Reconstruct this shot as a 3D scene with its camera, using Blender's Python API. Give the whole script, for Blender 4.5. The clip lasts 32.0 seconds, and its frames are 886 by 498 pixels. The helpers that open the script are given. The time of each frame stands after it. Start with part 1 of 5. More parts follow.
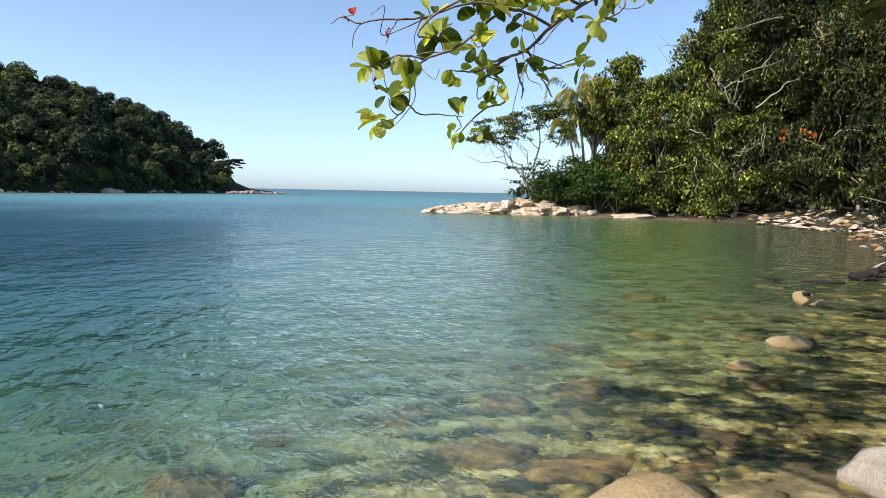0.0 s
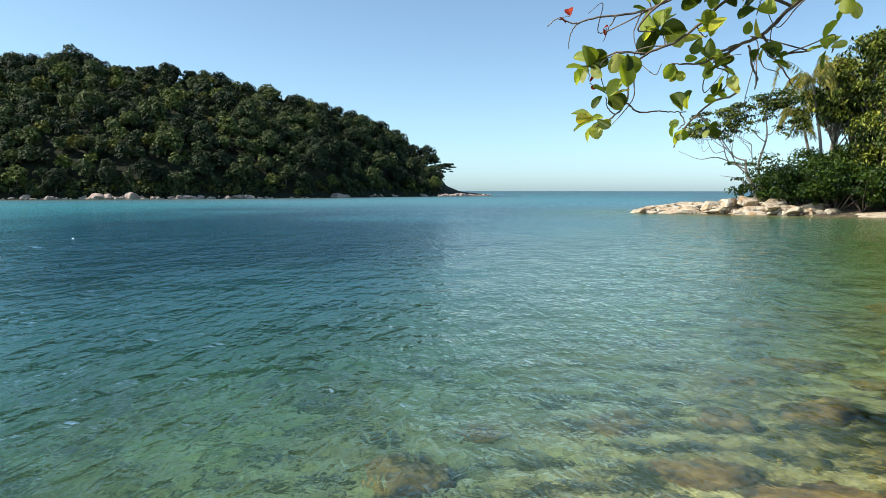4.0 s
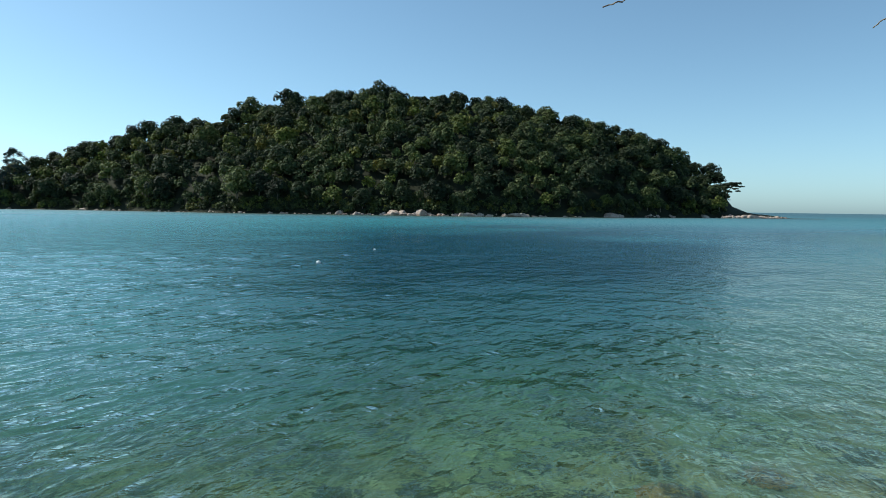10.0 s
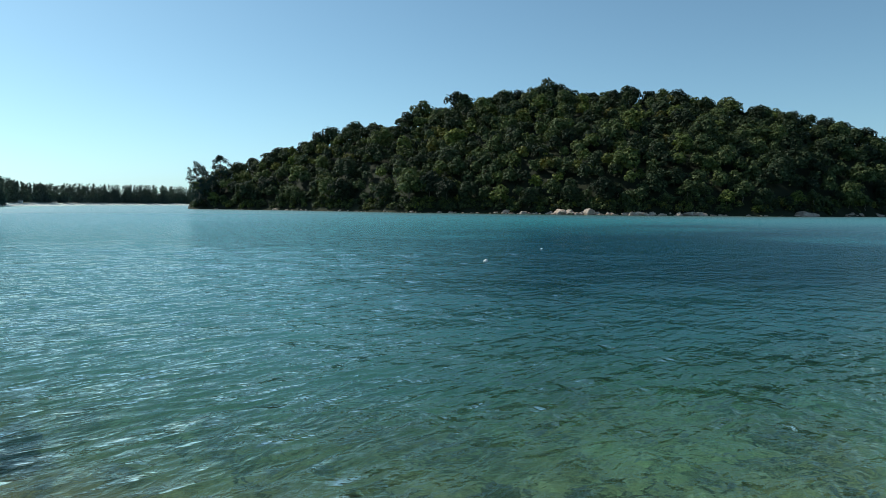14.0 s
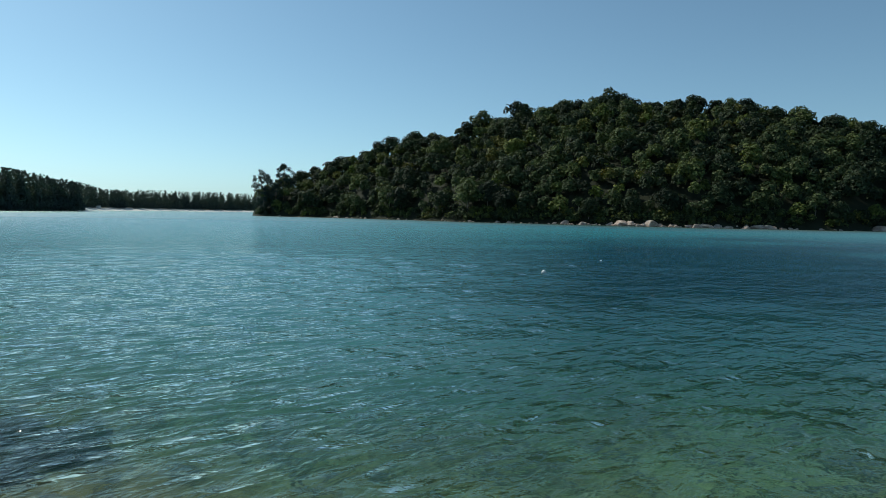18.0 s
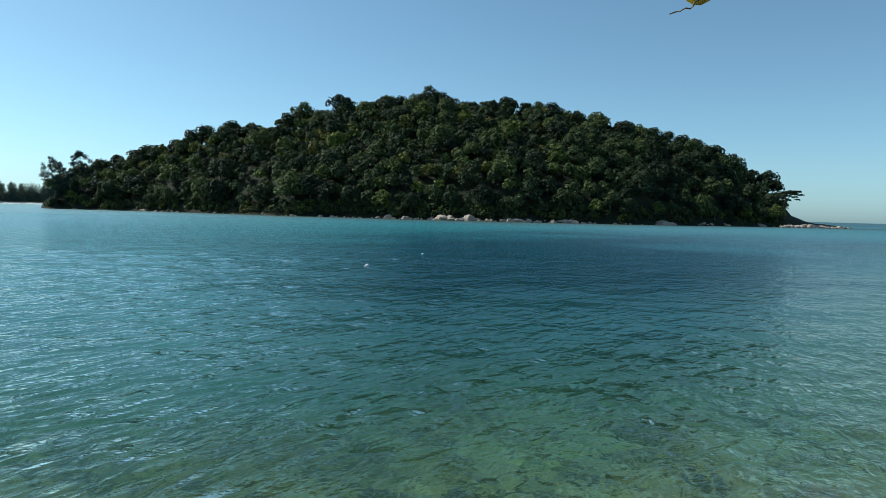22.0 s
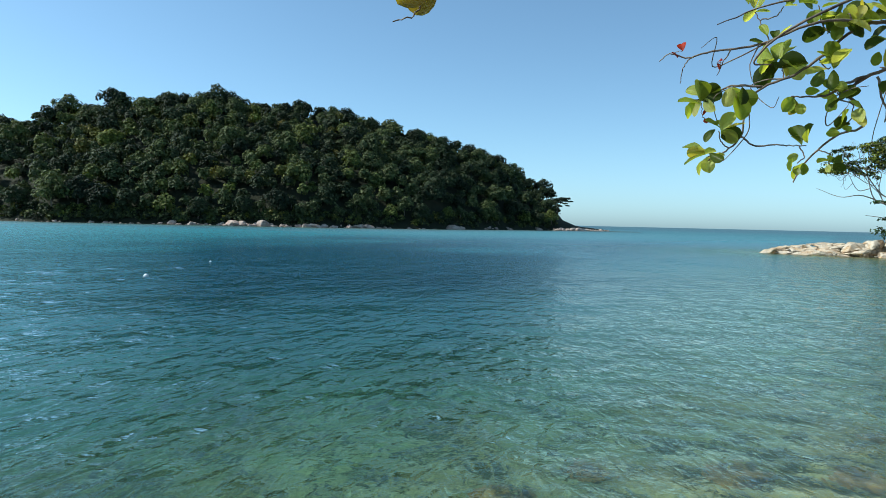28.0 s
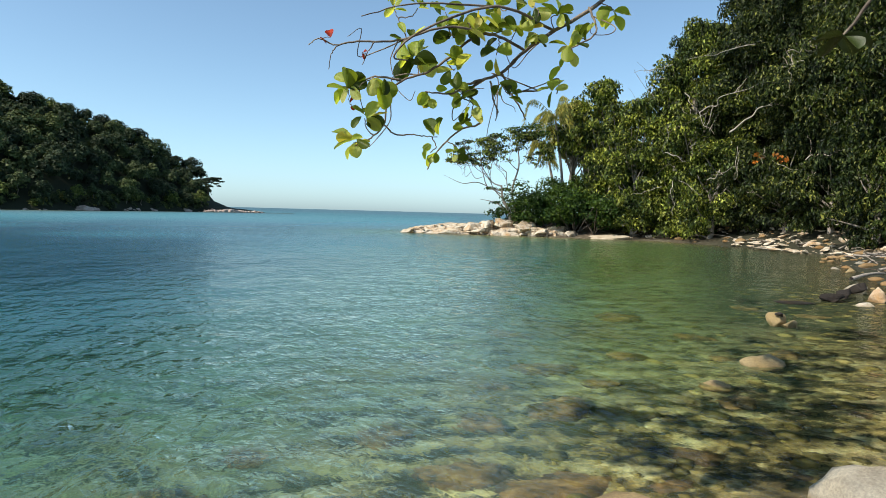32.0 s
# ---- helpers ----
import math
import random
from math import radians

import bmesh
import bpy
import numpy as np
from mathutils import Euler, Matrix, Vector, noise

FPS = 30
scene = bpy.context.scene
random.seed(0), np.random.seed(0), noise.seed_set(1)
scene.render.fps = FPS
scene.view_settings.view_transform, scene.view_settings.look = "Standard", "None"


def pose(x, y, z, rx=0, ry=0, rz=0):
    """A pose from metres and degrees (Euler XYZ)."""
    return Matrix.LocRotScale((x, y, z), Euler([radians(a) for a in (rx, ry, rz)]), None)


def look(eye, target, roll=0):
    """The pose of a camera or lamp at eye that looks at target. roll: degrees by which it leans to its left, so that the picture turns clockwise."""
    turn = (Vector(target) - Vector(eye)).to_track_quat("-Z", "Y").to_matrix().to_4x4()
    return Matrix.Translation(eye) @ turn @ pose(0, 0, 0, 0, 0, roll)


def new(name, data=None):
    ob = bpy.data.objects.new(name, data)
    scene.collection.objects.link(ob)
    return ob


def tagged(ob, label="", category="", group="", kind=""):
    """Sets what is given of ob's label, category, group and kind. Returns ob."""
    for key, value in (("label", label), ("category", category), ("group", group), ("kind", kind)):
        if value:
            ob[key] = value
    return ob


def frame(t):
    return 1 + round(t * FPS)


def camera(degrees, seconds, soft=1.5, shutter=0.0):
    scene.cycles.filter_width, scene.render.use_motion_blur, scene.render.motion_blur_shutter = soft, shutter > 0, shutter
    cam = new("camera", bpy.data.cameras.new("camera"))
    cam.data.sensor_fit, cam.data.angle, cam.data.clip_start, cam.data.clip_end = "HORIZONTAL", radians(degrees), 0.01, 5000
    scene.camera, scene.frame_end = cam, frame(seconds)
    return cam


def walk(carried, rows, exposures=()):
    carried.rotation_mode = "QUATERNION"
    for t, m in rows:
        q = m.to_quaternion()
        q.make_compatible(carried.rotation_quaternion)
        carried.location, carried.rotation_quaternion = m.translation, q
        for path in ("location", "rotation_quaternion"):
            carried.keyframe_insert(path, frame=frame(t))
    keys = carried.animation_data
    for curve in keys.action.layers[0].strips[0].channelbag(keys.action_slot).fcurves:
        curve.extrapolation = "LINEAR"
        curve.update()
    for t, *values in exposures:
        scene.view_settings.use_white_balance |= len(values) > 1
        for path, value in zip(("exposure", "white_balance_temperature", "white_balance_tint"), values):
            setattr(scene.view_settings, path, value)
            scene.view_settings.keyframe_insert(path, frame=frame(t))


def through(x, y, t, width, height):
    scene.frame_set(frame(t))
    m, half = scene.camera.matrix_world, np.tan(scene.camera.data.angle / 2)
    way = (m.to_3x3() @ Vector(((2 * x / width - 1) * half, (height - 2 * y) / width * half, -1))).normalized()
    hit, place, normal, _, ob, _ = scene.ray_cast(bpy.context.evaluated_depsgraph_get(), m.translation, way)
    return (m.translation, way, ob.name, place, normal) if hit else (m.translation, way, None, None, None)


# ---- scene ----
cam = camera(67.68, 32.0, soft=0.7)
PATH = [
    (0.0, -0.006, 0.041, 2.503, 85.04, -1.12, 3.39),
    (0.5, -0.011, 0.049, 2.505, 85.13, -0.61, 7.32),
    (1.0, -0.012, 0.049, 2.501, 85.16, -0.43, 9.44),
    (1.5, -0.015, 0.038, 2.507, 85.08, -0.50, 11.99),
    (2.0, -0.014, 0.033, 2.501, 85.07, -0.51, 14.40),
    (2.5, -0.021, 0.031, 2.499, 85.04, -0.46, 16.15),
    (3.0, -0.032, 0.019, 2.500, 85.17, -0.74, 17.78),
    (3.5, -0.045, 0.040, 2.509, 84.93, -0.22, 19.38),
    (5.5, -0.041, 0.049, 2.511, 85.88, -0.77, 27.32),
    (6.0, -0.067, 0.025, 2.510, 86.35, -0.28, 30.23),
    (6.5, -0.067, -0.022, 2.495, 86.53, 0.32, 33.52),
    (7.0, -0.055, -0.058, 2.497, 86.20, 0.25, 34.71),
    (7.5, -0.051, -0.084, 2.493, 86.20, 0.60, 36.07),
    (8.0, -0.037, -0.109, 2.486, 86.16, -0.03, 37.18),
    (8.5, -0.0435, -0.0955, 2.496, 85.68, -0.32, 38.54),
    (9.0, -0.0290, -0.0850, 2.498, 85.90, -0.20, 40.03),
    (9.5, -0.0310, -0.0890, 2.495, 86.06, -0.43, 41.94),
    (10.0, -0.0350, -0.0930, 2.495, 86.45, -0.78, 44.32),
    (10.5, -0.0400, -0.0970, 2.496, 86.25, -0.86, 46.38),
    (11.0, -0.0450, -0.1010, 2.496, 86.22, -0.50, 48.25),
    (11.5, -0.0500, -0.1050, 2.497, 86.15, -0.63, 49.07),
    (12.0, -0.0550, -0.1090, 2.498, 86.37, -0.65, 51.15),
    (12.5, -0.0600, -0.1130, 2.500, 86.14, -0.86, 52.51),
    (13.0, -0.0650, -0.1170, 2.500, 86.57, -0.61, 54.96),
    (13.5, -0.0700, -0.1200, 2.499, 85.70, -0.61, 56.74),
    (14.0, -0.0740, -0.1230, 2.497, 86.22, -0.52, 58.65),
    (14.5, -0.0780, -0.1250, 2.498, 86.46, -0.39, 60.57),
    (15.0, -0.0810, -0.1270, 2.499, 86.65, -0.12, 63.22),
    (15.5, -0.0830, -0.1280, 2.501, 86.39, -0.08, 64.76),
    (17.5, -0.0830, -0.1270, 2.502, 86.84, -1.25, 65.34),
    (18.0, -0.0800, -0.1250, 2.501, 86.96, -1.19, 63.67),
    (18.5, -0.0770, -0.1220, 2.501, 86.67, -1.45, 61.19),
    (19.0, -0.0730, -0.1180, 2.500, 86.43, -1.23, 58.92),
    (19.5, -0.0680, -0.1130, 2.499, 86.57, -1.26, 57.19),
    (20.0, -0.0620, -0.1070, 2.499, 86.78, -1.37, 54.47),
    (20.5, -0.0550, -0.0990, 2.499, 86.60, -1.13, 52.29),
    (21.0, -0.0543, -0.1020, 2.500, 86.36, -1.12, 51.29),
    (21.5, -0.0527, -0.1030, 2.500, 86.37, -1.32, 49.59),
    (22.0, -0.050, -0.105, 2.500, 86.81, -1.47, 48.47),
    (22.5, -0.044, -0.100, 2.499, 86.68, -1.24, 47.74),
    (23.0, -0.037, -0.097, 2.498, 86.32, -0.99, 46.33),
    (23.5, -0.027, -0.098, 2.498, 86.63, -1.12, 45.14),
    (24.0, -0.017, -0.100, 2.499, 86.58, -1.16, 43.17),
    (24.5, -0.0050, -0.0990, 2.500, 86.93, -0.97, 41.24),
    (25.0, -0.0160, -0.0800, 2.500, 87.45, -0.71, 40.27),
    (25.5, -0.033, -0.075, 2.500, 87.45, -0.79, 38.75),
    (27.5, 0.001, -0.043, 2.498, 87.84, -1.65, 32.56),
    (28.0, 0.026, -0.030, 2.496, 87.68, -1.32, 30.97),
    (28.5, 0.024, 0.009, 2.504, 87.61, -1.16, 27.14),
    (29.0, 0.038, 0.004, 2.507, 88.01, -1.48, 23.18),
    (29.5, 0.041, 0.020, 2.506, 87.72, -1.07, 21.44),
    (30.0, 0.042, 0.016, 2.500, 87.29, -0.92, 18.43),
    (30.5, 0.052, 0.011, 2.496, 87.14, -1.37, 15.30),
    (31.0, 0.054, 0.008, 2.494, 86.98, -0.99, 13.05),
    (31.5, 0.037, -0.014, 2.499, 86.33, -1.04, 7.72),
    (32.0, 0.017, 0.014, 2.500, 86.82, -1.55, 1.64),
]
walk(cam, [(t, pose(*p)) for t, *p in PATH],
     exposures=[(0.0, 0.54, 6600, 23), (3.0, 0.47, 6570, 15), (6.0, 0.25, 6350, 11), (10.0, 0.03, 6250, 6), (13.0, -0.14, 6250, 2), (17.5, -0.47, 6250, 3), (19.0, -0.45, 6300, 4),
                (22.0, -0.18, 6050, 2), (25.0, -0.04, 5900, 1), (28.0, 0.18, 5950, 6), (30.0, 0.36, 6320, 9), (32.0, 0.36, 6560, 13)])

# ---- light ----
SUN_AZ, SUN_EL = 118.0, 44.0      # degrees to the left of +y, and up
world = bpy.data.worlds.new("world")
scene.world = world
world.use_nodes = True
wn = world.node_tree.nodes
sky = wn.new("ShaderNodeTexSky")
sky.sky_type, sky.sun_disc = "NISHITA", False
sky.sun_elevation, sky.sun_rotation = radians(SUN_EL), radians(-SUN_AZ)
sky.air_density, sky.dust_density, sky.ozone_density = 1.0, 1.0, 3.0
sky.altitude = 400.0
wn["Background"].inputs["Strength"].default_value = 0.147
tint = wn.new("ShaderNodeMix")
tint.data_type, tint.blend_type = "RGBA", "MULTIPLY"
tint.inputs[0].default_value, tint.inputs[7].default_value = 1.0, (0.80, 1.0, 1.08, 1)      # sea air
world.node_tree.links.new(sky.outputs["Color"], tint.inputs[6])
# moist air: part of the sky's light is whitened
grey = wn.new("ShaderNodeRGBToBW")
world.node_tree.links.new(sky.outputs["Color"], grey.inputs[0])
pale = wn.new("ShaderNodeMix")
pale.data_type, pale.blend_type = "RGBA", "MULTIPLY"
pale.inputs[0].default_value, pale.inputs[7].default_value = 1.0, (0.63, 0.97, 1.17, 1)
world.node_tree.links.new(grey.outputs[0], pale.inputs[6])
air = wn.new("ShaderNodeMix")
air.data_type = "RGBA"
air.inputs[0].default_value = 0.42
world.node_tree.links.new(tint.outputs[2], air.inputs[6])
world.node_tree.links.new(pale.outputs[2], air.inputs[7])
world.node_tree.links.new(air.outputs[2], wn["Background"].inputs["Color"])
sun = new("sun", bpy.data.lights.new("sun", "SUN"))
sun.data.energy, sun.data.angle, sun.data.color = 4.8, radians(0.55), (1.0, 0.95, 0.86)
sun_way = Vector((-math.sin(radians(SUN_AZ)) * math.cos(radians(SUN_EL)), math.cos(radians(SUN_AZ)) * math.cos(radians(SUN_EL)), math.sin(radians(SUN_EL))))
sun.matrix_world = look(sun_way * 200, (0, 0, 0))


# ---- materials ----
class Nodes:
    """A short way to write node trees."""

    def __init__(self, name):
        self.mat = bpy.data.materials.new(name)
        self.mat.use_nodes = True
        self.tree = self.mat.node_tree
        self.bsdf = self.tree.nodes["Principled BSDF"]
        self.out = self.tree.nodes["Material Output"]

    def add(self, kind, **values):
        node = self.tree.nodes.new(kind)
        for key, value in values.items():
            if key in ("operation", "blend_type", "data_type", "noise_dimensions", "feature", "attribute_name", "distribution"):
                if key == "operation":
                    node.operation = value
                elif key == "blend_type":
                    node.blend_type = value
                elif key == "data_type":
                    node.data_type = value
                elif key == "feature":
                    node.feature = value
                elif key == "attribute_name":
                    node.attribute_name = value
            else:
                node.inputs[key.replace("_", " ")].default_value = value
        return node

    def link(self, a, b):
        self.tree.links.new(a, b)

    def place(self, scale=(1, 1, 1), turn=0.0, world_space=True):
        if world_space:
            src = self.tree.nodes.new("ShaderNodeNewGeometry").outputs["Position"]
        else:
            src = self.tree.nodes.new("ShaderNodeTexCoord").outputs["Object"]
        m = self.tree.nodes.new("ShaderNodeMapping")
        m.inputs["Scale"].default_value = scale
        m.inputs["Rotation"].default_value = (0, 0, turn)
        self.link(src, m.inputs["Vector"])
        return m.outputs["Vector"]

    def turned(self, turn, scale):
        """World places turned about the upright axis, then scaled."""
        m = self.tree.nodes.new("ShaderNodeMapping")
        m.inputs["Scale"].default_value = scale
        self.link(self.place((1, 1, 1), -turn), m.inputs["Vector"])
        return m.outputs["Vector"]

    def noise(self, scale, detail=4.0, rough=0.55, vector=None, distortion=0.0):
        n = self.add("ShaderNodeTexNoise", Scale=scale, Detail=detail, Roughness=rough, Distortion=distortion)
        self.link(vector or self.place(), n.inputs["Vector"])
        return n.outputs["Fac"]

    def ramp(self, fac, stops):
        r = self.tree.nodes.new("ShaderNodeValToRGB")
        while len(r.color_ramp.elements) < len(stops):
            r.color_ramp.elements.new(0.5)
        for e, (at, col) in zip(r.color_ramp.elements, stops):
            e.position, e.color = at, (*col, 1) if len(col) == 3 else col
        self.link(fac, r.inputs["Fac"])
        return r.outputs["Color"]

    def mix(self, fac, a, b, blend="MIX"):
        m = self.tree.nodes.new("ShaderNodeMix")
        m.data_type, m.blend_type = "RGBA", blend
        for value, key in ((fac, 0), (a, 6), (b, 7)):
            if isinstance(value, (int, float)):
                m.inputs[key].default_value = value
            elif isinstance(value, tuple):
                m.inputs[key].default_value = (*value, 1)
            else:
                self.link(value, m.inputs[key])
        return m.outputs[2]

    def math(self, op, a, b=0.0):
        m = self.tree.nodes.new("ShaderNodeMath")
        m.operation = op
        for n, value in enumerate((a, b)):
            if isinstance(value, (int, float)):
                m.inputs[n].default_value = value
            else:
                self.link(value, m.inputs[n])
        return m.outputs[0]

    def bump(self, height, strength, distance, normal=None):
        b = self.tree.nodes.new("ShaderNodeBump")
        b.inputs["Strength"].default_value, b.inputs["Distance"].default_value = strength, distance
        self.link(height, b.inputs["Height"])
        if normal:
            self.link(normal, b.inputs["Normal"])
        return b.outputs["Normal"]

    def height(self):
        s = self.tree.nodes.new("ShaderNodeSeparateXYZ")
        self.link(self.tree.nodes.new("ShaderNodeNewGeometry").outputs["Position"], s.inputs["Vector"])
        return s.outputs["Z"]

    def done(self, color, rough=0.8, normal=None, specular=0.3):
        self.link(color, self.bsdf.inputs["Base Color"])
        if isinstance(rough, float):
            self.bsdf.inputs["Roughness"].default_value = rough
        else:
            self.link(rough, self.bsdf.inputs["Roughness"])
        self.bsdf.inputs["Specular IOR Level"].default_value = specular
        if normal:
            self.link(normal, self.bsdf.inputs["Normal"])
        return self.mat


def rock_material(name, light, warm, dark, cracks=0.6, weed=1.0):
    n = Nodes(name)
    v = n.place(world_space=True)
    base = n.ramp(n.noise(1.1, 6, 0.6, v), [(0.3, warm), (0.55, light), (0.75, tuple(c * 1.12 for c in light))])
    grain = n.noise(38, 3, 0.7, v)
    col = n.mix(0.35, base, n.ramp(grain, [(0.35, (0.25, 0.22, 0.2)), (0.65, (0.85, 0.8, 0.74))]), "OVERLAY")
    streak = n.noise(1.0, 5, 0.65, n.place((2.2, 2.2, 0.5)))
    col = n.mix(n.ramp(streak, [(0.5, (0, 0, 0)), (0.72, (cracks,) * 3)]), col, dark)
    # the belt wetted and overgrown by the tide
    z = n.math("ADD", n.height(), n.math("MULTIPLY", n.noise(2.5, 3, 0.6, v), 0.25))
    wet = n.ramp(n.math("ADD", n.math("MULTIPLY", z, 1.6), 0.1), [(0.12, (0.85,) * 3), (0.42, (0, 0, 0))])
    col = n.mix(wet, col, n.ramp(n.noise(3.2, 5, 0.65, v), [(0.42, (0.022 * weed, 0.016 * weed, 0.008 * weed)), (0.55, (0.18 * weed, 0.10 * weed, 0.028 * weed)), (0.72, (0.38 * weed, 0.24 * weed, 0.085 * weed))]))
    normal = n.bump(n.noise(5, 7, 0.65, v), 0.55, 0.12)
    normal = n.bump(n.noise(1.0, 5, 0.6, n.place((0.7, 0.7, 4.5))), 0.5 if cracks > 0.7 else 0.12, 0.3, normal)      # layers of the stone
    normal = n.bump(grain, 0.25, 0.01, normal)
    return n.done(col, 0.78, normal)


def leaf_material(name, stops, rough=0.45, glow=0.3, big=0.0, low=(0.7, 0.78, 0.85), high=(1.7, 1.4, 0.7), sere=None):
    """Leaves vary piece by piece; part of the light comes through them."""
    n = Nodes(name)
    geo = n.tree.nodes.new("ShaderNodeNewGeometry")
    col = n.ramp(geo.outputs["Random Per Island"], stops)
    patch = n.noise(big or 0.25, 3, 0.6)
    col = n.mix(n.ramp(patch, [(0.38, (0, 0, 0)), (0.62, (1.0,) * 3)]), n.mix(1.0, col, low, "MULTIPLY"), n.mix(1.0, col, high, "MULTIPLY"))
    if sere:      # crowns in new leaf or half withered, here and there
        col = n.mix(n.ramp(n.noise(0.12, 2, 0.5), [(0.60, (0, 0, 0)), (0.68, (0.55,) * 3)]), col, sere)
    n.done(col, rough, None, 0.18)
    tr = n.tree.nodes.new("ShaderNodeBsdfTranslucent")
    n.link(n.mix(1.0, col, (1.3, 1.25, 0.5), "MULTIPLY"), tr.inputs["Color"])
    m = n.tree.nodes.new("ShaderNodeMixShader")
    m.inputs[0].default_value = glow
    n.link(n.bsdf.outputs[0], m.inputs[1])
    n.link(tr.outputs[0], m.inputs[2])
    n.link(m.outputs[0], n.out.inputs["Surface"])
    return n.mat


def forest_leaf_material():
    """Leaves of mixed woodland: each crown has a green of its own, some are in new leaf or half withered."""
    n = Nodes("woodland_leaves")
    geo = n.tree.nodes.new("ShaderNodeNewGeometry")
    col = n.ramp(geo.outputs["Random Per Island"], [(0.0, (0.034, 0.048, 0.022)), (0.5, (0.066, 0.086, 0.036)), (0.9, (0.105, 0.128, 0.052)), (1.0, (0.17, 0.185, 0.085))])
    tone = n.add("ShaderNodeAttribute", attribute_name="tone").outputs["Fac"]
    col = n.mix(1.0, col, n.ramp(tone, [(0.0, (0.30, 0.36, 0.45)), (0.35, (0.65, 0.70, 0.75)), (0.7, (1.15, 1.15, 1.0)), (0.9, (1.5, 1.45, 0.85)), (0.95, (1.9, 1.35, 0.8)), (1.0, (1.7, 1.7, 0.75))]), "MULTIPLY")
    n.done(col, 0.6, None, 0.12)
    tr = n.tree.nodes.new("ShaderNodeBsdfTranslucent")
    n.link(n.mix(1.0, col, (1.3, 1.25, 0.5), "MULTIPLY"), tr.inputs["Color"])
    m = n.tree.nodes.new("ShaderNodeMixShader")
    m.inputs[0].default_value = 0.1
    n.link(n.bsdf.outputs[0], m.inputs[1])
    n.link(tr.outputs[0], m.inputs[2])
    n.link(m.outputs[0], n.out.inputs["Surface"])
    return n.mat


def bark_material(name, light, dark):
    n = Nodes(name)
    v = n.place((3, 3, 0.8))
    f = n.noise(4, 6, 0.65, v)
    col = n.ramp(f, [(0.3, dark), (0.68, light)])
    return n.done(col, 0.85, n.bump(f, 0.6, 0.03))


rock_point = rock_material("granite_pale", (0.52, 0.46, 0.35), (0.38, 0.23, 0.10), (0.05, 0.036, 0.025), 1.0)
rock_near = rock_material("granite_tan", (0.275, 0.215, 0.11), (0.21, 0.145, 0.055), (0.09, 0.06, 0.035), 0.5)
rock_grey = rock_material("granite_grey", (0.31, 0.29, 0.225), (0.26, 0.22, 0.15), (0.09, 0.075, 0.06), 0.6)
rock_sunk = rock_material("granite_weedy", (0.25, 0.165, 0.075), (0.20, 0.11, 0.035), (0.035, 0.026, 0.016), 0.7, 0.95)
rock_wet = rock_material("granite_black_wet", (0.024, 0.018, 0.012), (0.016, 0.012, 0.008), (0.007, 0.006, 0.005), 0.7, 0.2)
rock_far = rock_material("granite_island", (0.46, 0.38, 0.32), (0.36, 0.24, 0.18), (0.12, 0.10, 0.09), 0.5)
wood_leaf = forest_leaf_material()
# casuarina grey-green, lightened and blued to carry the haze of distance
far_leaf = leaf_material("hazed_casuarina_needles", [(0.0, (0.032, 0.052, 0.046)), (1.0, (0.068, 0.094, 0.082))], 0.7, 0.15, 0.04, (0.8, 0.85, 0.95), (1.15, 1.15, 1.1))
# tones run from near black to yellow to carry shadows and highlights
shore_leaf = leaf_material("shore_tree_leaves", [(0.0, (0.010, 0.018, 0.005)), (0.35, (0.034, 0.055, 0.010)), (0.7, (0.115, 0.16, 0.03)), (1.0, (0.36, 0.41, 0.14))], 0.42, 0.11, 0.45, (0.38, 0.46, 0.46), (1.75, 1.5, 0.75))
# darker copy for the right-hand trees, their shade put into the colour
shade_leaf = leaf_material("shaded_shore_leaves", [(0.0, (0.006, 0.011, 0.004)), (0.5, (0.022, 0.036, 0.008)), (0.8, (0.040, 0.056, 0.012)), (1.0, (0.19, 0.20, 0.07))], 0.5, 0.08, 0.3, (0.4, 0.5, 0.52), (1.5, 1.4, 0.85))
bush_leaf = leaf_material("shrub_leaves", [(0.0, (0.013, 0.033, 0.009)), (0.6, (0.03, 0.066, 0.013)), (1.0, (0.065, 0.115, 0.028))], 0.4, 0.22, 0.4)
rust_leaf = leaf_material("withered_leaves", [(0.0, (0.28, 0.09, 0.02)), (1.0, (0.42, 0.18, 0.05))], 0.6, 0.3, 1.0)
palm_leaf = leaf_material("palm_fronds", [(0.0, (0.11, 0.14, 0.035)), (0.5, (0.25, 0.27, 0.09)), (1.0, (0.40, 0.36, 0.16))], 0.5, 0.25, 0.5)
bark_grey = bark_material("grey_bark", (0.36, 0.31, 0.25), (0.13, 0.11, 0.09))
bark_dark = bark_material("dark_bark", (0.13, 0.10, 0.07), (0.045, 0.035, 0.028))
bark_pale = bark_material("bleached_wood", (0.45, 0.39, 0.31), (0.2, 0.165, 0.13))


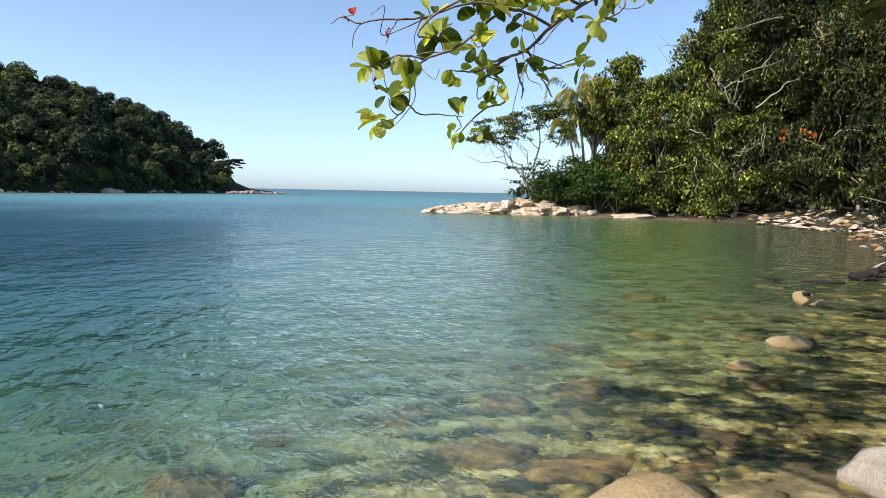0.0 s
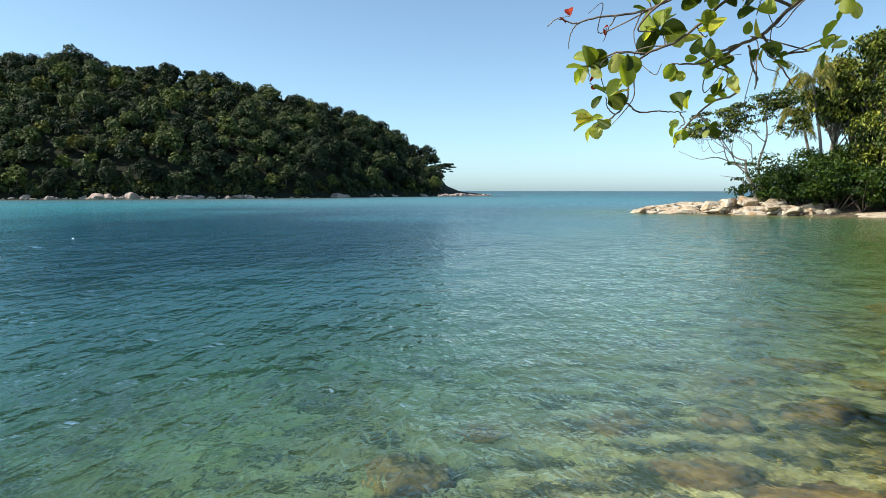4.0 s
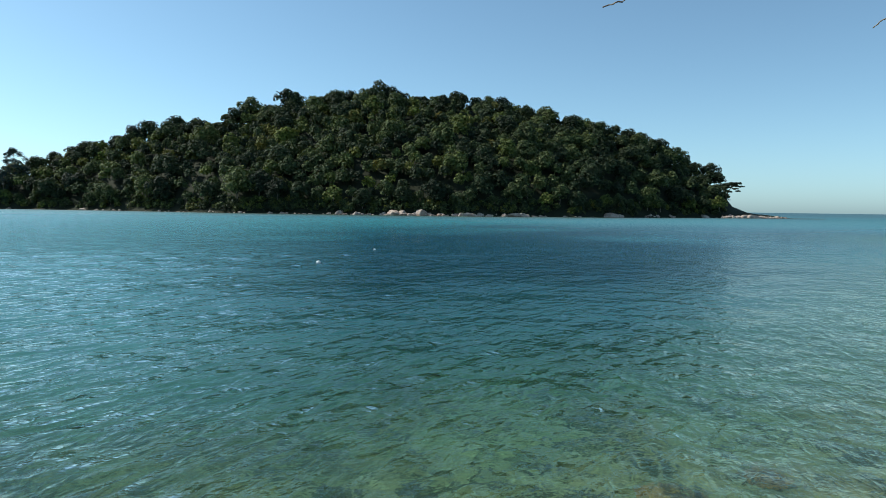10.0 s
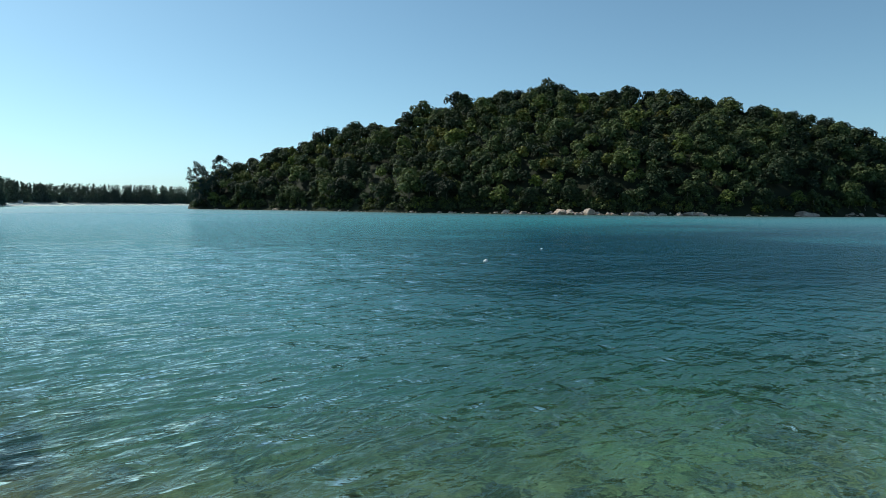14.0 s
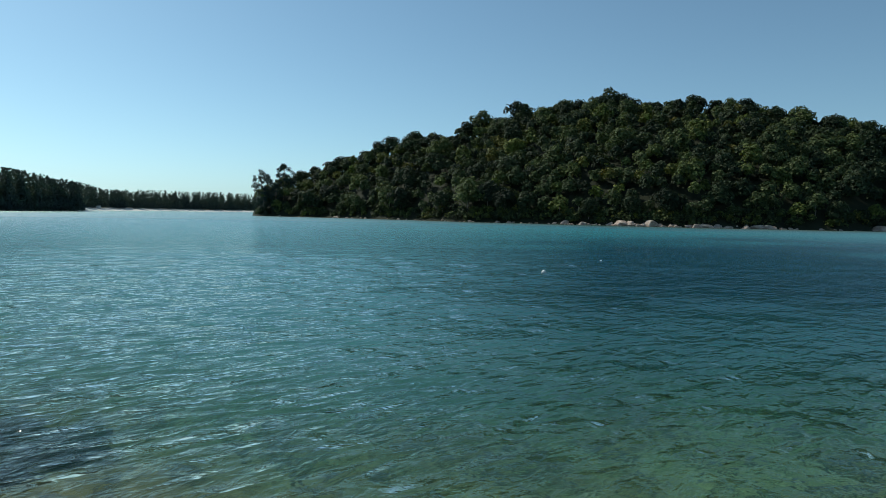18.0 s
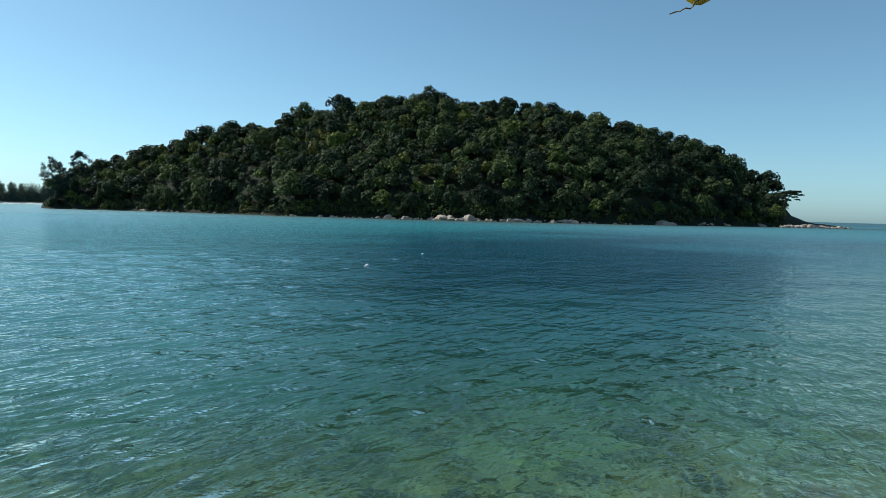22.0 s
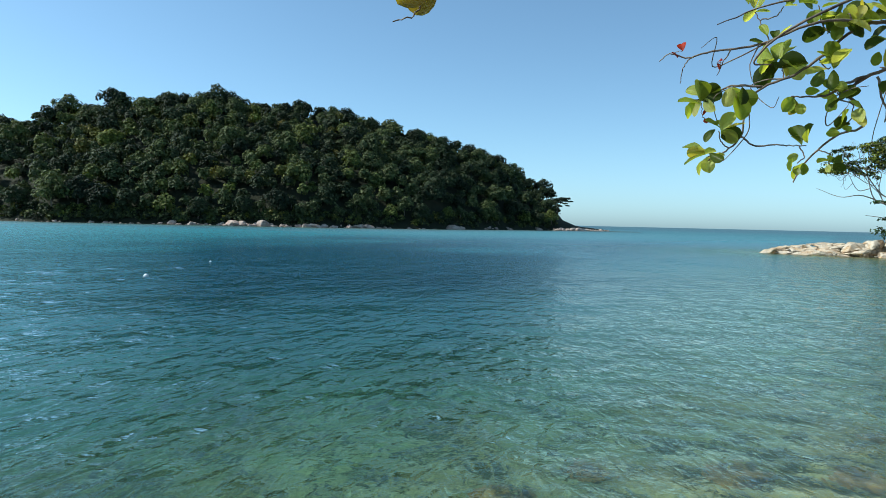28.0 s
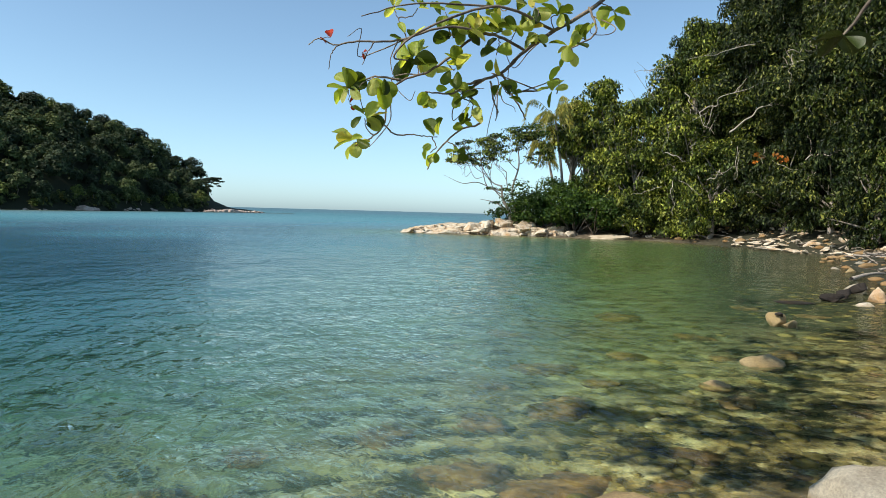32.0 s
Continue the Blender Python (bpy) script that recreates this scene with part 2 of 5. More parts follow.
def big_leaf_material(name, stops, through):
    n = Nodes(name)
    info = n.tree.nodes.new("ShaderNodeObjectInfo")
    col = n.ramp(info.outputs["Random"], stops)
    v = n.place(world_space=False)
    spots = n.noise(60, 3, 0.6, v)
    col = n.mix(n.ramp(spots, [(0.6, (0, 0, 0)), (0.72, (0.6,) * 3)]), col, (0.10, 0.07, 0.02))
    s = n.tree.nodes.new("ShaderNodeSeparateXYZ")
    n.link(n.tree.nodes.new("ShaderNodeTexCoord").outputs["Object"], s.inputs["Vector"])
    rib = n.math("ABSOLUTE", s.outputs["Y"])
    col = n.mix(n.ramp(n.math("MULTIPLY", rib, 300), [(0.3, (0.7,) * 3), (0.6, (0, 0, 0))]), col, (0.42, 0.45, 0.12))
    side = n.math("SINE", n.math("MULTIPLY", n.math("SUBTRACT", s.outputs["X"], rib), 420))
    n.done(col, 0.38, n.bump(side, 0.25, 0.002), 0.45)
    tr = n.tree.nodes.new("ShaderNodeBsdfTranslucent")
    n.link(n.mix(1.0, col, (1.25, 1.2, 0.45), "MULTIPLY"), tr.inputs["Color"])
    m = n.tree.nodes.new("ShaderNodeMixShader")
    m.inputs[0].default_value = through
    n.link(n.bsdf.outputs[0], m.inputs[1])
    n.link(tr.outputs[0], m.inputs[2])
    n.link(m.outputs[0], n.out.inputs["Surface"])
    return n.mat


almond_leaf = big_leaf_material("sea_almond_leaf", [(0.0, (0.05, 0.08, 0.012)), (0.22, (0.12, 0.17, 0.018)), (0.4, (0.34, 0.42, 0.05)), (0.7, (0.56, 0.62, 0.12)), (0.88, (0.66, 0.68, 0.24)), (1.0, (0.62, 0.50, 0.07))], 0.58)
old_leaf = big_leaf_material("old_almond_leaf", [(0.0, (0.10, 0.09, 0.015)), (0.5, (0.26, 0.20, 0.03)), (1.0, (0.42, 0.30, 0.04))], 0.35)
# darker copy for the overhead twig, its shade put into the colour
shaded_twig_leaf = big_leaf_material("shaded_almond_leaf", [(0.0, (0.02, 0.035, 0.008)), (1.0, (0.05, 0.075, 0.012))], 0.25)
red_leaf = leaf_material("red_leaf", [(0.0, (0.26, 0.02, 0.025)), (1.0, (0.36, 0.05, 0.02))], 0.45, 0.35, 8.0)


def ground_material():
    n = Nodes("sand_and_earth")
    v = n.place()
    pebble = n.add("ShaderNodeTexVoronoi", Scale=5.0)
    n.link(v, pebble.inputs["Vector"])
    sand = n.ramp(n.noise(1.2, 6, 0.6, v), [(0.3, (0.10, 0.115, 0.07)), (0.7, (0.20, 0.205, 0.13))])
    stones = n.mix(n.ramp(n.noise(0.35, 4, 0.6, v), [(0.45, (0, 0, 0)), (0.6, (0.8,) * 3)]), sand, n.ramp(pebble.outputs["Distance"], [(0.1, (0.30, 0.24, 0.14)), (0.6, (0.12, 0.09, 0.05))]))
    weed = n.noise(1.7, 6, 0.72, n.place((0.75, 1.5, 1)))
    film = n.ramp(n.math("MULTIPLY", n.math("ADD", n.height(), n.math("MULTIPLY", n.noise(0.5, 4, 0.6, v), 0.7)), -1.0), [(0.0, (1, 1, 1)), (0.42, (0, 0, 0))])
    stones = n.mix(film, stones, n.ramp(n.noise(2.2, 6, 0.7, v), [(0.36, (0.03, 0.022, 0.006)), (0.48, (0.19, 0.145, 0.05)), (0.68, (0.42, 0.37, 0.19))]))
    # finer mottle of algae and pebbles, also standing for rippled sunlight
    stones = n.mix(0.75, stones, n.ramp(n.noise(7.0, 5, 0.7, v), [(0.36, (0.22, 0.24, 0.22)), (0.5, (0.9, 0.9, 0.85)), (0.66, (1.7, 1.6, 1.45))]), "MULTIPLY")
    # dark patches: weed on the bed, with dappled tree shade put in
    bed = n.mix(n.ramp(weed, [(0.50, (0, 0, 0)), (0.57, (0.93,) * 3)]), stones, (0.016, 0.017, 0.005))
    earth = n.ramp(n.noise(3.0, 6, 0.65, v), [(0.3, (0.05, 0.035, 0.022)), (0.7, (0.16, 0.12, 0.08))])
    z = n.math("ADD", n.height(), n.math("MULTIPLY", n.noise(0.8, 3, 0.6, v), 0.5))
    under = n.ramp(n.math("ADD", n.math("MULTIPLY", z, 0.5), 0.5), [(0.52, (1, 1, 1)), (0.62, (0, 0, 0))])
    litter = n.noise(1.6, 6, 0.7, n.place((1, 1, 1)))
    sand = n.mix(n.ramp(litter, [(0.36, (0, 0, 0)), (0.50, (0.9,) * 3)]), n.mix(0.3, sand, (0.42, 0.35, 0.25)), (0.07, 0.05, 0.03))
    dry = n.mix(n.ramp(n.math("MULTIPLY", z, 0.5), [(0.1, (0, 0, 0)), (0.28, (1, 1, 1))]), sand, earth)
    col = n.mix(under, dry, bed)
    stony = n.add("ShaderNodeAttribute", attribute_name="stony").outputs["Fac"]
    pale = n.add("ShaderNodeAttribute", attribute_name="pale_sand").outputs["Fac"]
    col = n.mix(pale, col, n.ramp(n.noise(0.3, 4, 0.6, v), [(0.3, (0.68, 0.64, 0.56)), (0.7, (0.80, 0.77, 0.70))]))
    # stony takes the ground nearly to black
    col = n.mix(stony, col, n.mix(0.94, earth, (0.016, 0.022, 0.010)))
    normal = n.bump(n.noise(6, 6, 0.6, v), 0.4, 0.06)
    normal = n.bump(pebble.outputs["Distance"], 0.3, 0.05, normal)
    return n.done(col, 0.9, normal, 0.2)


CREST_TURN, WAVE_STEEP = 15.0, 0.2      # the way the waves run, and how steep they are


def water_material():
    n = Nodes("sea_water")
    # wind ripples of four lengths, their crests sharper than their troughs
    def train(turn, scale, stretch, height, sharp):
        f = n.noise(1.0, 1.5, 0.5, n.turned(radians(CREST_TURN + turn), (scale, scale * stretch, scale)), 0.35)
        if sharp:
            f = n.math("SUBTRACT", 1.0, n.math("ABSOLUTE", n.math("SUBTRACT", n.math("MULTIPLY", f, 2.0), 1.0)))
        return n.math("MULTIPLY", f, height)

    h = n.math("ADD", train(4, 0.55, 0.55, 0.24, False), train(-6, 0.2, 0.6, 0.40, False))
    for turn, scale, stretch, height, sharp in ((0, 1.7, 0.38, 0.085, True), (6, 2.8, 0.36, 0.052, True), (75, 2.3, 0.7, 0.055, False), (-70, 0.8, 0.7, 0.13, False)):
        h = n.math("ADD", h, train(turn, scale, stretch, height, sharp))
    chop = n.add("ShaderNodeAttribute", attribute_name="chop").outputs["Fac"]      # the longer ones are calmer in the lee of the headland
    h = n.math("MULTIPLY", h, chop)
    short = train(14, 5.2, 0.5, 0.024, True)
    for turn, scale, stretch, height, sharp in ((-12, 10.0, 0.7, 0.014, False), (20, 21.0, 0.9, 0.005, False)):
        short = n.math("ADD", short, train(turn, scale, stretch, height, sharp))
    short = n.math("MULTIPLY", short, n.math("MINIMUM", n.math("ADD", n.math("MULTIPLY", chop, 1.2), 0.3), 1.0))
    normal = n.bump(n.math("ADD", h, short), 1.0, 1.0)
    # what lies below is seen through the gentler part of the waves
    soft = n.tree.nodes.new("ShaderNodeVectorMath")
    soft.operation = "MULTIPLY_ADD"
    n.link(normal, soft.inputs[0])
    soft.inputs[1].default_value, soft.inputs[2].default_value = (0.85, 0.85, 0.85), (0.0, 0.0, 0.15)
    swell = soft.outputs[0]
    depth = n.add("ShaderNodeAttribute", attribute_name="depth").outputs["Fac"]
    # light lost on its way through the water, colour by colour
    lost = n.tree.nodes.new("ShaderNodeCombineColor")
    for key, k in (("Red", -0.85), ("Green", -0.26), ("Blue", -0.46)):
        n.link(n.math("EXPONENT", n.math("MULTIPLY", depth, k)), lost.inputs[key])
    clear = n.tree.nodes.new("ShaderNodeBsdfRefraction")
    clear.inputs["IOR"].default_value, clear.inputs["Roughness"].default_value = 1.33, 0.0
    n.link(lost.outputs[0], clear.inputs["Color"])
    n.link(swell, clear.inputs["Normal"])
    body = n.tree.nodes.new("ShaderNodeBsdfDiffuse")
    patch = n.math("ADD", n.math("MULTIPLY", depth, 0.1), n.math("MULTIPLY", n.math("SUBTRACT", n.noise(0.05, 4, 0.6, n.place((1, 1.6, 1), radians(30))), 0.5), 0.35))
    tone = n.ramp(patch, [(0.1, (0.068, 0.17, 0.118)), (0.2, (0.058, 0.165, 0.14)), (0.32, (0.047, 0.158, 0.168)), (0.55, (0.034, 0.155, 0.19)), (0.85, (0.028, 0.185, 0.21))])
    weedy = n.add("ShaderNodeAttribute", attribute_name="weedy").outputs["Fac"]
    tone = n.mix(weedy, tone, (0.006, 0.05, 0.075))      # darker tone for ruffled patches, a shadow and the deep open sea
    sandy = n.add("ShaderNodeAttribute", attribute_name="sandy").outputs["Fac"]
    tone = n.mix(sandy, tone, (0.115, 0.31, 0.335))      # glare of the sky on the left-hand water, put into its colour
    milky = n.add("ShaderNodeAttribute", attribute_name="milky").outputs["Fac"]
    tone = n.mix(milky, tone, (0.148, 0.25, 0.195))      # paler, greyer tone off the near shore
    cove = n.add("ShaderNodeAttribute", attribute_name="cove").outputs["Fac"]
    tone = n.mix(cove, tone, (0.15, 0.195, 0.03))      # olive water of the cove, the headland's mirrored green put into its colour
    n.link(tone, body.inputs["Color"])
    murk = n.math("SUBTRACT", 1.0, n.math("EXPONENT", n.math("MULTIPLY", n.math("MAXIMUM", n.math("SUBTRACT", depth, 0.25), 0.0), -0.40)))
    murk = n.math("MINIMUM", n.math("ADD", murk, n.math("MULTIPLY", milky, 0.14)), 1.0)
    inner = n.tree.nodes.new("ShaderNodeMixShader")
    n.link(murk, inner.inputs[0])
    n.link(clear.outputs[0], inner.inputs[1])
    n.link(body.outputs[0], inner.inputs[2])
    gloss = n.tree.nodes.new("ShaderNodeBsdfGlossy")
    # waves too small to be modelled roughen the surface
    ruffled = n.add("ShaderNodeAttribute", attribute_name="ruffled").outputs["Fac"]
    n.link(n.math("ADD", n.math("MULTIPLY", ruffled, 0.36), 0.032), gloss.inputs["Roughness"])
    n.link(normal, gloss.inputs["Normal"])
    fres = n.tree.nodes.new("ShaderNodeFresnel")
    fres.inputs["IOR"].default_value = 1.33
    n.link(normal, fres.inputs["Normal"])
    m = n.tree.nodes.new("ShaderNodeMixShader")
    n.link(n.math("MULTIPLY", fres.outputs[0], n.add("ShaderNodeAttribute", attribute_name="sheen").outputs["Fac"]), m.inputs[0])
    n.link(inner.outputs[0], m.inputs[1])
    n.link(gloss.outputs[0], m.inputs[2])
    n.link(m.outputs[0], n.out.inputs["Surface"])
    return n.mat


ground_mat, water_mat = ground_material(), water_material()


# ---- builders ----
def mesh_of(name, verts, faces, material, smooth=False):
    """A mesh from arrays; faces all of one size."""
    verts, faces = np.asarray(verts, np.float32), np.asarray(faces, np.int32)
    me = bpy.data.meshes.new(name)
    me.vertices.add(len(verts))
    me.vertices.foreach_set("co", verts.ravel())
    k = faces.shape[1]
    me.loops.add(faces.size)
    me.loops.foreach_set("vertex_index", faces.ravel())
    me.polygons.add(len(faces))
    me.polygons.foreach_set("loop_start", np.arange(0, faces.size, k, dtype=np.int32))
    me.update(calc_edges=True)
    me.polygons.foreach_set("use_smooth", np.full(len(faces), smooth))
    me.materials.append(material)
    return me


def child(name, me, parent, label=""):
    ob = new(name, me)
    ob.parent = parent
    return tagged(ob, label)


def az_place(az, d, z=0.0):
    return Vector((-math.sin(radians(az)) * d, math.cos(radians(az)) * d, z))


def unit(v):
    return v / np.maximum(np.linalg.norm(v, axis=-1, keepdims=True), 1e-9)


def leaf_cloud(at, face, size, rng, wide=0.45, droop=0.3, loose=0.5):
    """Folded leaves at the places, their upper sides turned to the ways in face: four vertices and two faces each."""
    n = len(at)
    nrm = unit(unit(face) + rng.normal(0, loose, (n, 3)) + np.array([0, 0, 0.25]))
    way = rng.normal(0, 1, (n, 3)) + np.array([0, 0, -2.2 * droop])
    way = unit(way - nrm * (way * nrm).sum(-1, keepdims=True))
    side = np.cross(nrm, way)
    s = np.asarray(size).reshape(-1, 1) * rng.uniform(0.65, 1.35, (n, 1))
    base, tip = at - way * s * 0.5, at + way * s * 0.5 - nrm * s * 0.08
    a, b = at + side * s * wide + nrm * s * 0.10, at - side * s * wide + nrm * s * 0.10
    verts = np.stack([base, a, tip, b], 1).reshape(-1, 3)
    i = np.arange(n)[:, None] * 4
    return verts, np.concatenate([i + [0, 1, 2], i + [0, 2, 3]])


def blades(at, way, size, rng, wide=0.05):
    """Narrow leaflets that point along the ways."""
    n = len(at)
    way = unit(way)
    side = unit(np.cross(way, rng.normal(0, 1, (n, 3))))
    s = np.asarray(size).reshape(-1, 1) * rng.uniform(0.8, 1.2, (n, 1))
    mid = at + way * s * 0.45
    verts = np.stack([at, mid + side * s * wide, at + way * s + [0, 0, -0.12] * s, mid - side * s * wide], 1).reshape(-1, 3)
    i = np.arange(n)[:, None] * 4
    return verts, np.concatenate([i + [0, 1, 2], i + [0, 2, 3]])


def clump_leaves(clumps, per_area, size, rng, droop=0.3, wide=0.45, fill=0.55, loose=0.5):
    """Leaves over the shells of clumps (x, y, z, radius, flatness)."""
    at, way = [], []
    for x, y, z, r, flat in clumps:
        n = max(6, int(per_area * r * r * rng.uniform(0.75, 1.25)))
        d = unit(rng.normal(0, 1, (n, 3)))
        d[:, 2] = np.where(d[:, 2] < -0.3, -d[:, 2], d[:, 2])
        rr = r * (fill + (1 - fill) * rng.random((n, 1)) ** 0.6)
        lump = 1 + 0.22 * np.sin(d[:, :1] * 5 + x) * np.cos(d[:, 1:2] * 5 + y)
        at.append(np.array([x, y, z]) + d * rr * lump * [1, 1, flat])
        way.append(d)
    return leaf_cloud(np.concatenate(at), np.concatenate(way), np.full(sum(map(len, at)), size), rng, wide, droop, loose)


def joined(parts):
    verts, faces, n = [], [], 0
    for v, f in parts:
        verts.append(v)
        faces.append(f + n)
        n += len(v)
    return np.concatenate(verts), np.concatenate(faces)


def tube(points, radii, sides=7):
    """A tapered tube through the points, quads."""
    p = np.array(points, float)
    t = unit(np.gradient(p, axis=0))
    ref = np.array([0.31, 0.22, 0.92]) if abs(t[0, 2]) < 0.8 else np.array([0.9, 0.3, 0.1])
    u = unit(np.cross(t, ref))
    v = np.cross(t, u)
    ang = np.arange(sides) * 2 * np.pi / sides
    ring = p[:, None] + (u[:, None] * np.cos(ang)[:, None] + v[:, None] * np.sin(ang)[:, None]) * np.asarray(radii)[:, None, None]
    verts = ring.reshape(-1, 3)
    k, s = np.meshgrid(np.arange(len(p) - 1), np.arange(sides), indexing="ij")
    a, b = k * sides + s, k * sides + (s + 1) % sides
    faces = np.stack([a, b, b + sides, a + sides], -1).reshape(-1, 4)
    return verts, faces


def bent(a, b, rng, wobble, n=7):
    """Points from a to b with a hand-drawn unsteadiness."""
    s = np.linspace(0, 1, n)[:, None]
    off = rng.normal(0, wobble, (n, 3)) * np.sin(s * np.pi)
    return np.asarray(a) * (1 - s) + np.asarray(b) * s + off


def smooth_line(points, n=6):
    """Catmull-Rom through a few points."""
    p = np.array(points, float)
    p = np.concatenate([[2 * p[0] - p[1]], p, [2 * p[-1] - p[-2]]])
    out = []
    for k in range(1, len(p) - 2):
        for s in np.linspace(0, 1, n, endpoint=False):
            out.append(0.5 * (2 * p[k] + (p[k + 1] - p[k - 1]) * s + (2 * p[k - 1] - 5 * p[k] + 4 * p[k + 1] - p[k + 2]) * s * s
                              + (3 * p[k] - p[k - 1] - 3 * p[k + 1] + p[k + 2]) * s**3))
    return np.array(out + [p[-2]])


# ---- the lie of the land ----
SHORE = np.array([(-200, -60), (-60, -30), (-25, -14), (-9, -5.5), (-4, -0.8), (0, 2.6), (2.6, 4.4), (5.5, 6.3), (9, 11), (12.5, 17), (15, 22),
                  (18.5, 30), (22, 38), (28.5, 50), (27, 59), (25, 66), (21, 73.5), (15, 74.5), (6, 77.5), (-1, 78), (-5, 79),
                  (-4, 82), (6, 88), (30, 104), (120, 150), (600, 260), (600, -600), (-200, -600)], float)
ISLE_AZ = np.array([14, 17.2, 19.5, 20.7, 21.3, 22, 23.2, 24.1, 25.5, 26.5, 28, 30.6, 33, 36, 39.5, 43.2, 47, 50, 53, 56, 58.2, 60, 62.3, 65, 67.5, 69.5, 70.8, 72, 73.5, 75.5, 77, 79, 79.8], float)
ISLE_SKY = np.array([-0.9, -0.4, -0.1, 0.8, 2.2, 3.2, 3.5, 4.1, 5.0, 5.6, 6.2, 6.9, 7.6, 8.2, 9.1, 9.45, 9.5, 9.7, 9.5, 9.0, 8.4, 7.9, 7.2, 6.6, 6.1, 5.4, 4.9, 4.5, 4.1, 3.3, 2.8, 1.6, -0.4], float)      # where the canopy meets the sky
SHORE_AZ = np.array([14, 17.2, 20.5, 24.5, 29, 33, 42.6, 52.3, 61.9, 70.7, 79.2, 81], float)
SHORE_FAR = np.array([330, 320, 300, 275, 245, 225, 207, 210, 221, 262, 297, 310], float)
LAND_AZ = np.array([60, 79, 85.7, 89, 92.0, 92.6, 95, 99, 110, 130], float)
LAND_FAR = np.array([900, 770, 620, 520, 440, 380, 350, 325, 300, 280], float)


def mainland(x, y):
    """Metres inland from the waterline, negative out at sea."""
    p = np.stack([np.ravel(x), np.ravel(y)], -1)
    best, inside = np.full(len(p), 1e9), np.zeros(len(p), bool)
    for a, b in zip(SHORE, np.roll(SHORE, -1, 0)):
        ab = b - a
        s = np.clip(((p - a) @ ab) / (ab @ ab), 0, 1)
        best = np.minimum(best, np.linalg.norm(p - a - s[:, None] * ab, axis=1))
        cross = (a[1] > p[:, 1]) != (b[1] > p[:, 1])
        with np.errstate(divide="ignore", invalid="ignore"):
            inside ^= cross & (p[:, 0] < (b[0] - a[0]) * (p[:, 1] - a[1]) / (b[1] - a[1]) + a[0])
    return np.where(inside, best, -best).reshape(np.shape(x))


def ripple(x, y, f, seed):
    rng = np.random.default_rng(seed)
    out = 0 * x
    for k in range(7):
        a, ph, g = rng.uniform(0, 6.28), rng.uniform(0, 6.28), f * rng.uniform(0.6, 1.7)
        out = out + np.sin((x * np.cos(a) + y * np.sin(a)) * g + ph)
    return out / 7


def terrain(x, y):
    """The height of the ground, the sea bed included."""
    x, y = np.asarray(x, float), np.asarray(y, float)
    d = mainland(x, y) + 0.5 * ripple(x, y, 0.7, 3) * np.clip(np.hypot(x, y) / 15, 0.3, 1)
    land = 1.1 * (1 - np.exp(-np.maximum(d, 0) / 3.0)) + np.clip(d - 3, 0, 60) * np.where(y > 25, 0.34, 0.13)
    deep = 1 + 1.5 * np.clip((0.0 - x) / 8, 0, 1)
    sea = -2.2 * (1 - np.exp(np.minimum(d, 0) / 17.0)) - np.clip(-d - 8, 0, 300) * 0.022 + 0.05 * ripple(x, y, 1.7, 5)
    sea = sea * deep
    h = np.where(d > 0, land, sea)
    az, far = np.degrees(np.arctan2(-x, y)), np.hypot(x, y)
    # the wooded island
    near = np.interp(az, SHORE_AZ, SHORE_FAR)
    top = np.interp(az, ISLE_AZ, ISLE_SKY)
    ridge = near + np.interp(az, [14, 20, 28, 40, 60, 72, 80], [8, 14, 60, 85, 85, 45, 12])
    peak = np.maximum(np.tan(np.radians(top)) * ridge + 2.5 - 6.0 * np.clip((top + 0.3) / 2.5, 0, 1), np.where(top > -0.35, 0.3, -0.8))
    s = (far - near) / (ridge - near)
    isle = np.where(s < 1, peak * np.clip(s, 0, 1) ** 0.78, peak * np.clip(1 - (s - 1) * 0.8, 0, 1))
    isle = np.where((s > 0) & (isle > 0), isle + 0.1 + np.clip(s * 8, 0, 1) * (0.4 + 0.8 * ripple(x, y, 0.09, 9)), np.where(s > 0, -0.6, (far - near) * 0.12))
    on = (az > 14) & (az < 79.8) & (s < 2.3)
    h = np.where(on, np.maximum(h, isle), h)
    # the low wooded coast beyond
    coast = far - np.interp(az, LAND_AZ, LAND_FAR)
    low = np.where(coast > 0, np.minimum(coast * 0.05, 3.0), coast * 0.05)
    return np.where((az > 60) & (az < 131), np.maximum(h, low), h)


def ring_grid(radii, spokes):
    r = np.concatenate([[0], radii])
    a = np.arange(spokes) * 2 * np.pi / spokes
    x, y = -np.sin(a)[None] * r[:, None], np.cos(a)[None] * r[:, None]
    k, s = np.meshgrid(np.arange(len(r) - 1), np.arange(spokes), indexing="ij")
    p, q = k * spokes + s, k * spokes + (s + 1) % spokes
    return x, y, np.stack([p, p + spokes, q + spokes, q], -1).reshape(-1, 4)


gx, gy, gf = ring_grid(np.concatenate([np.geomspace(0.5, 195, 130), np.arange(198, 420, 3.0), np.geomspace(425, 4800, 45)]), 330)
ground = new("ground", mesh_of("ground", np.stack([gx, gy, terrain(gx, gy)], -1).reshape(-1, 3), gf, ground_mat, True))
stony = ground.data.attributes.new("stony", "FLOAT", "POINT")
g_az, g_far = np.degrees(np.arctan2(-gx, gy)), np.hypot(gx, gy)
g_cove = (0.22 * np.clip((-g_az - 9) / 6, 0, 1) + 0.62 * np.clip((-g_az - 17) / 5, 0, 1)) * np.clip((g_far - 11) / 9, 0, 1) * (g_az > -90) * (g_far < 120)      # weedy bed of the cove, mirrored dark foliage put in, darkest towards its head
g_cove = np.maximum(g_cove, 0.35 * np.clip((g_az - 42) / 16, 0, 1) * np.clip((118 - g_az) / 16, 0, 1) * (g_far < 60))      # weed on the bed of the deeper side
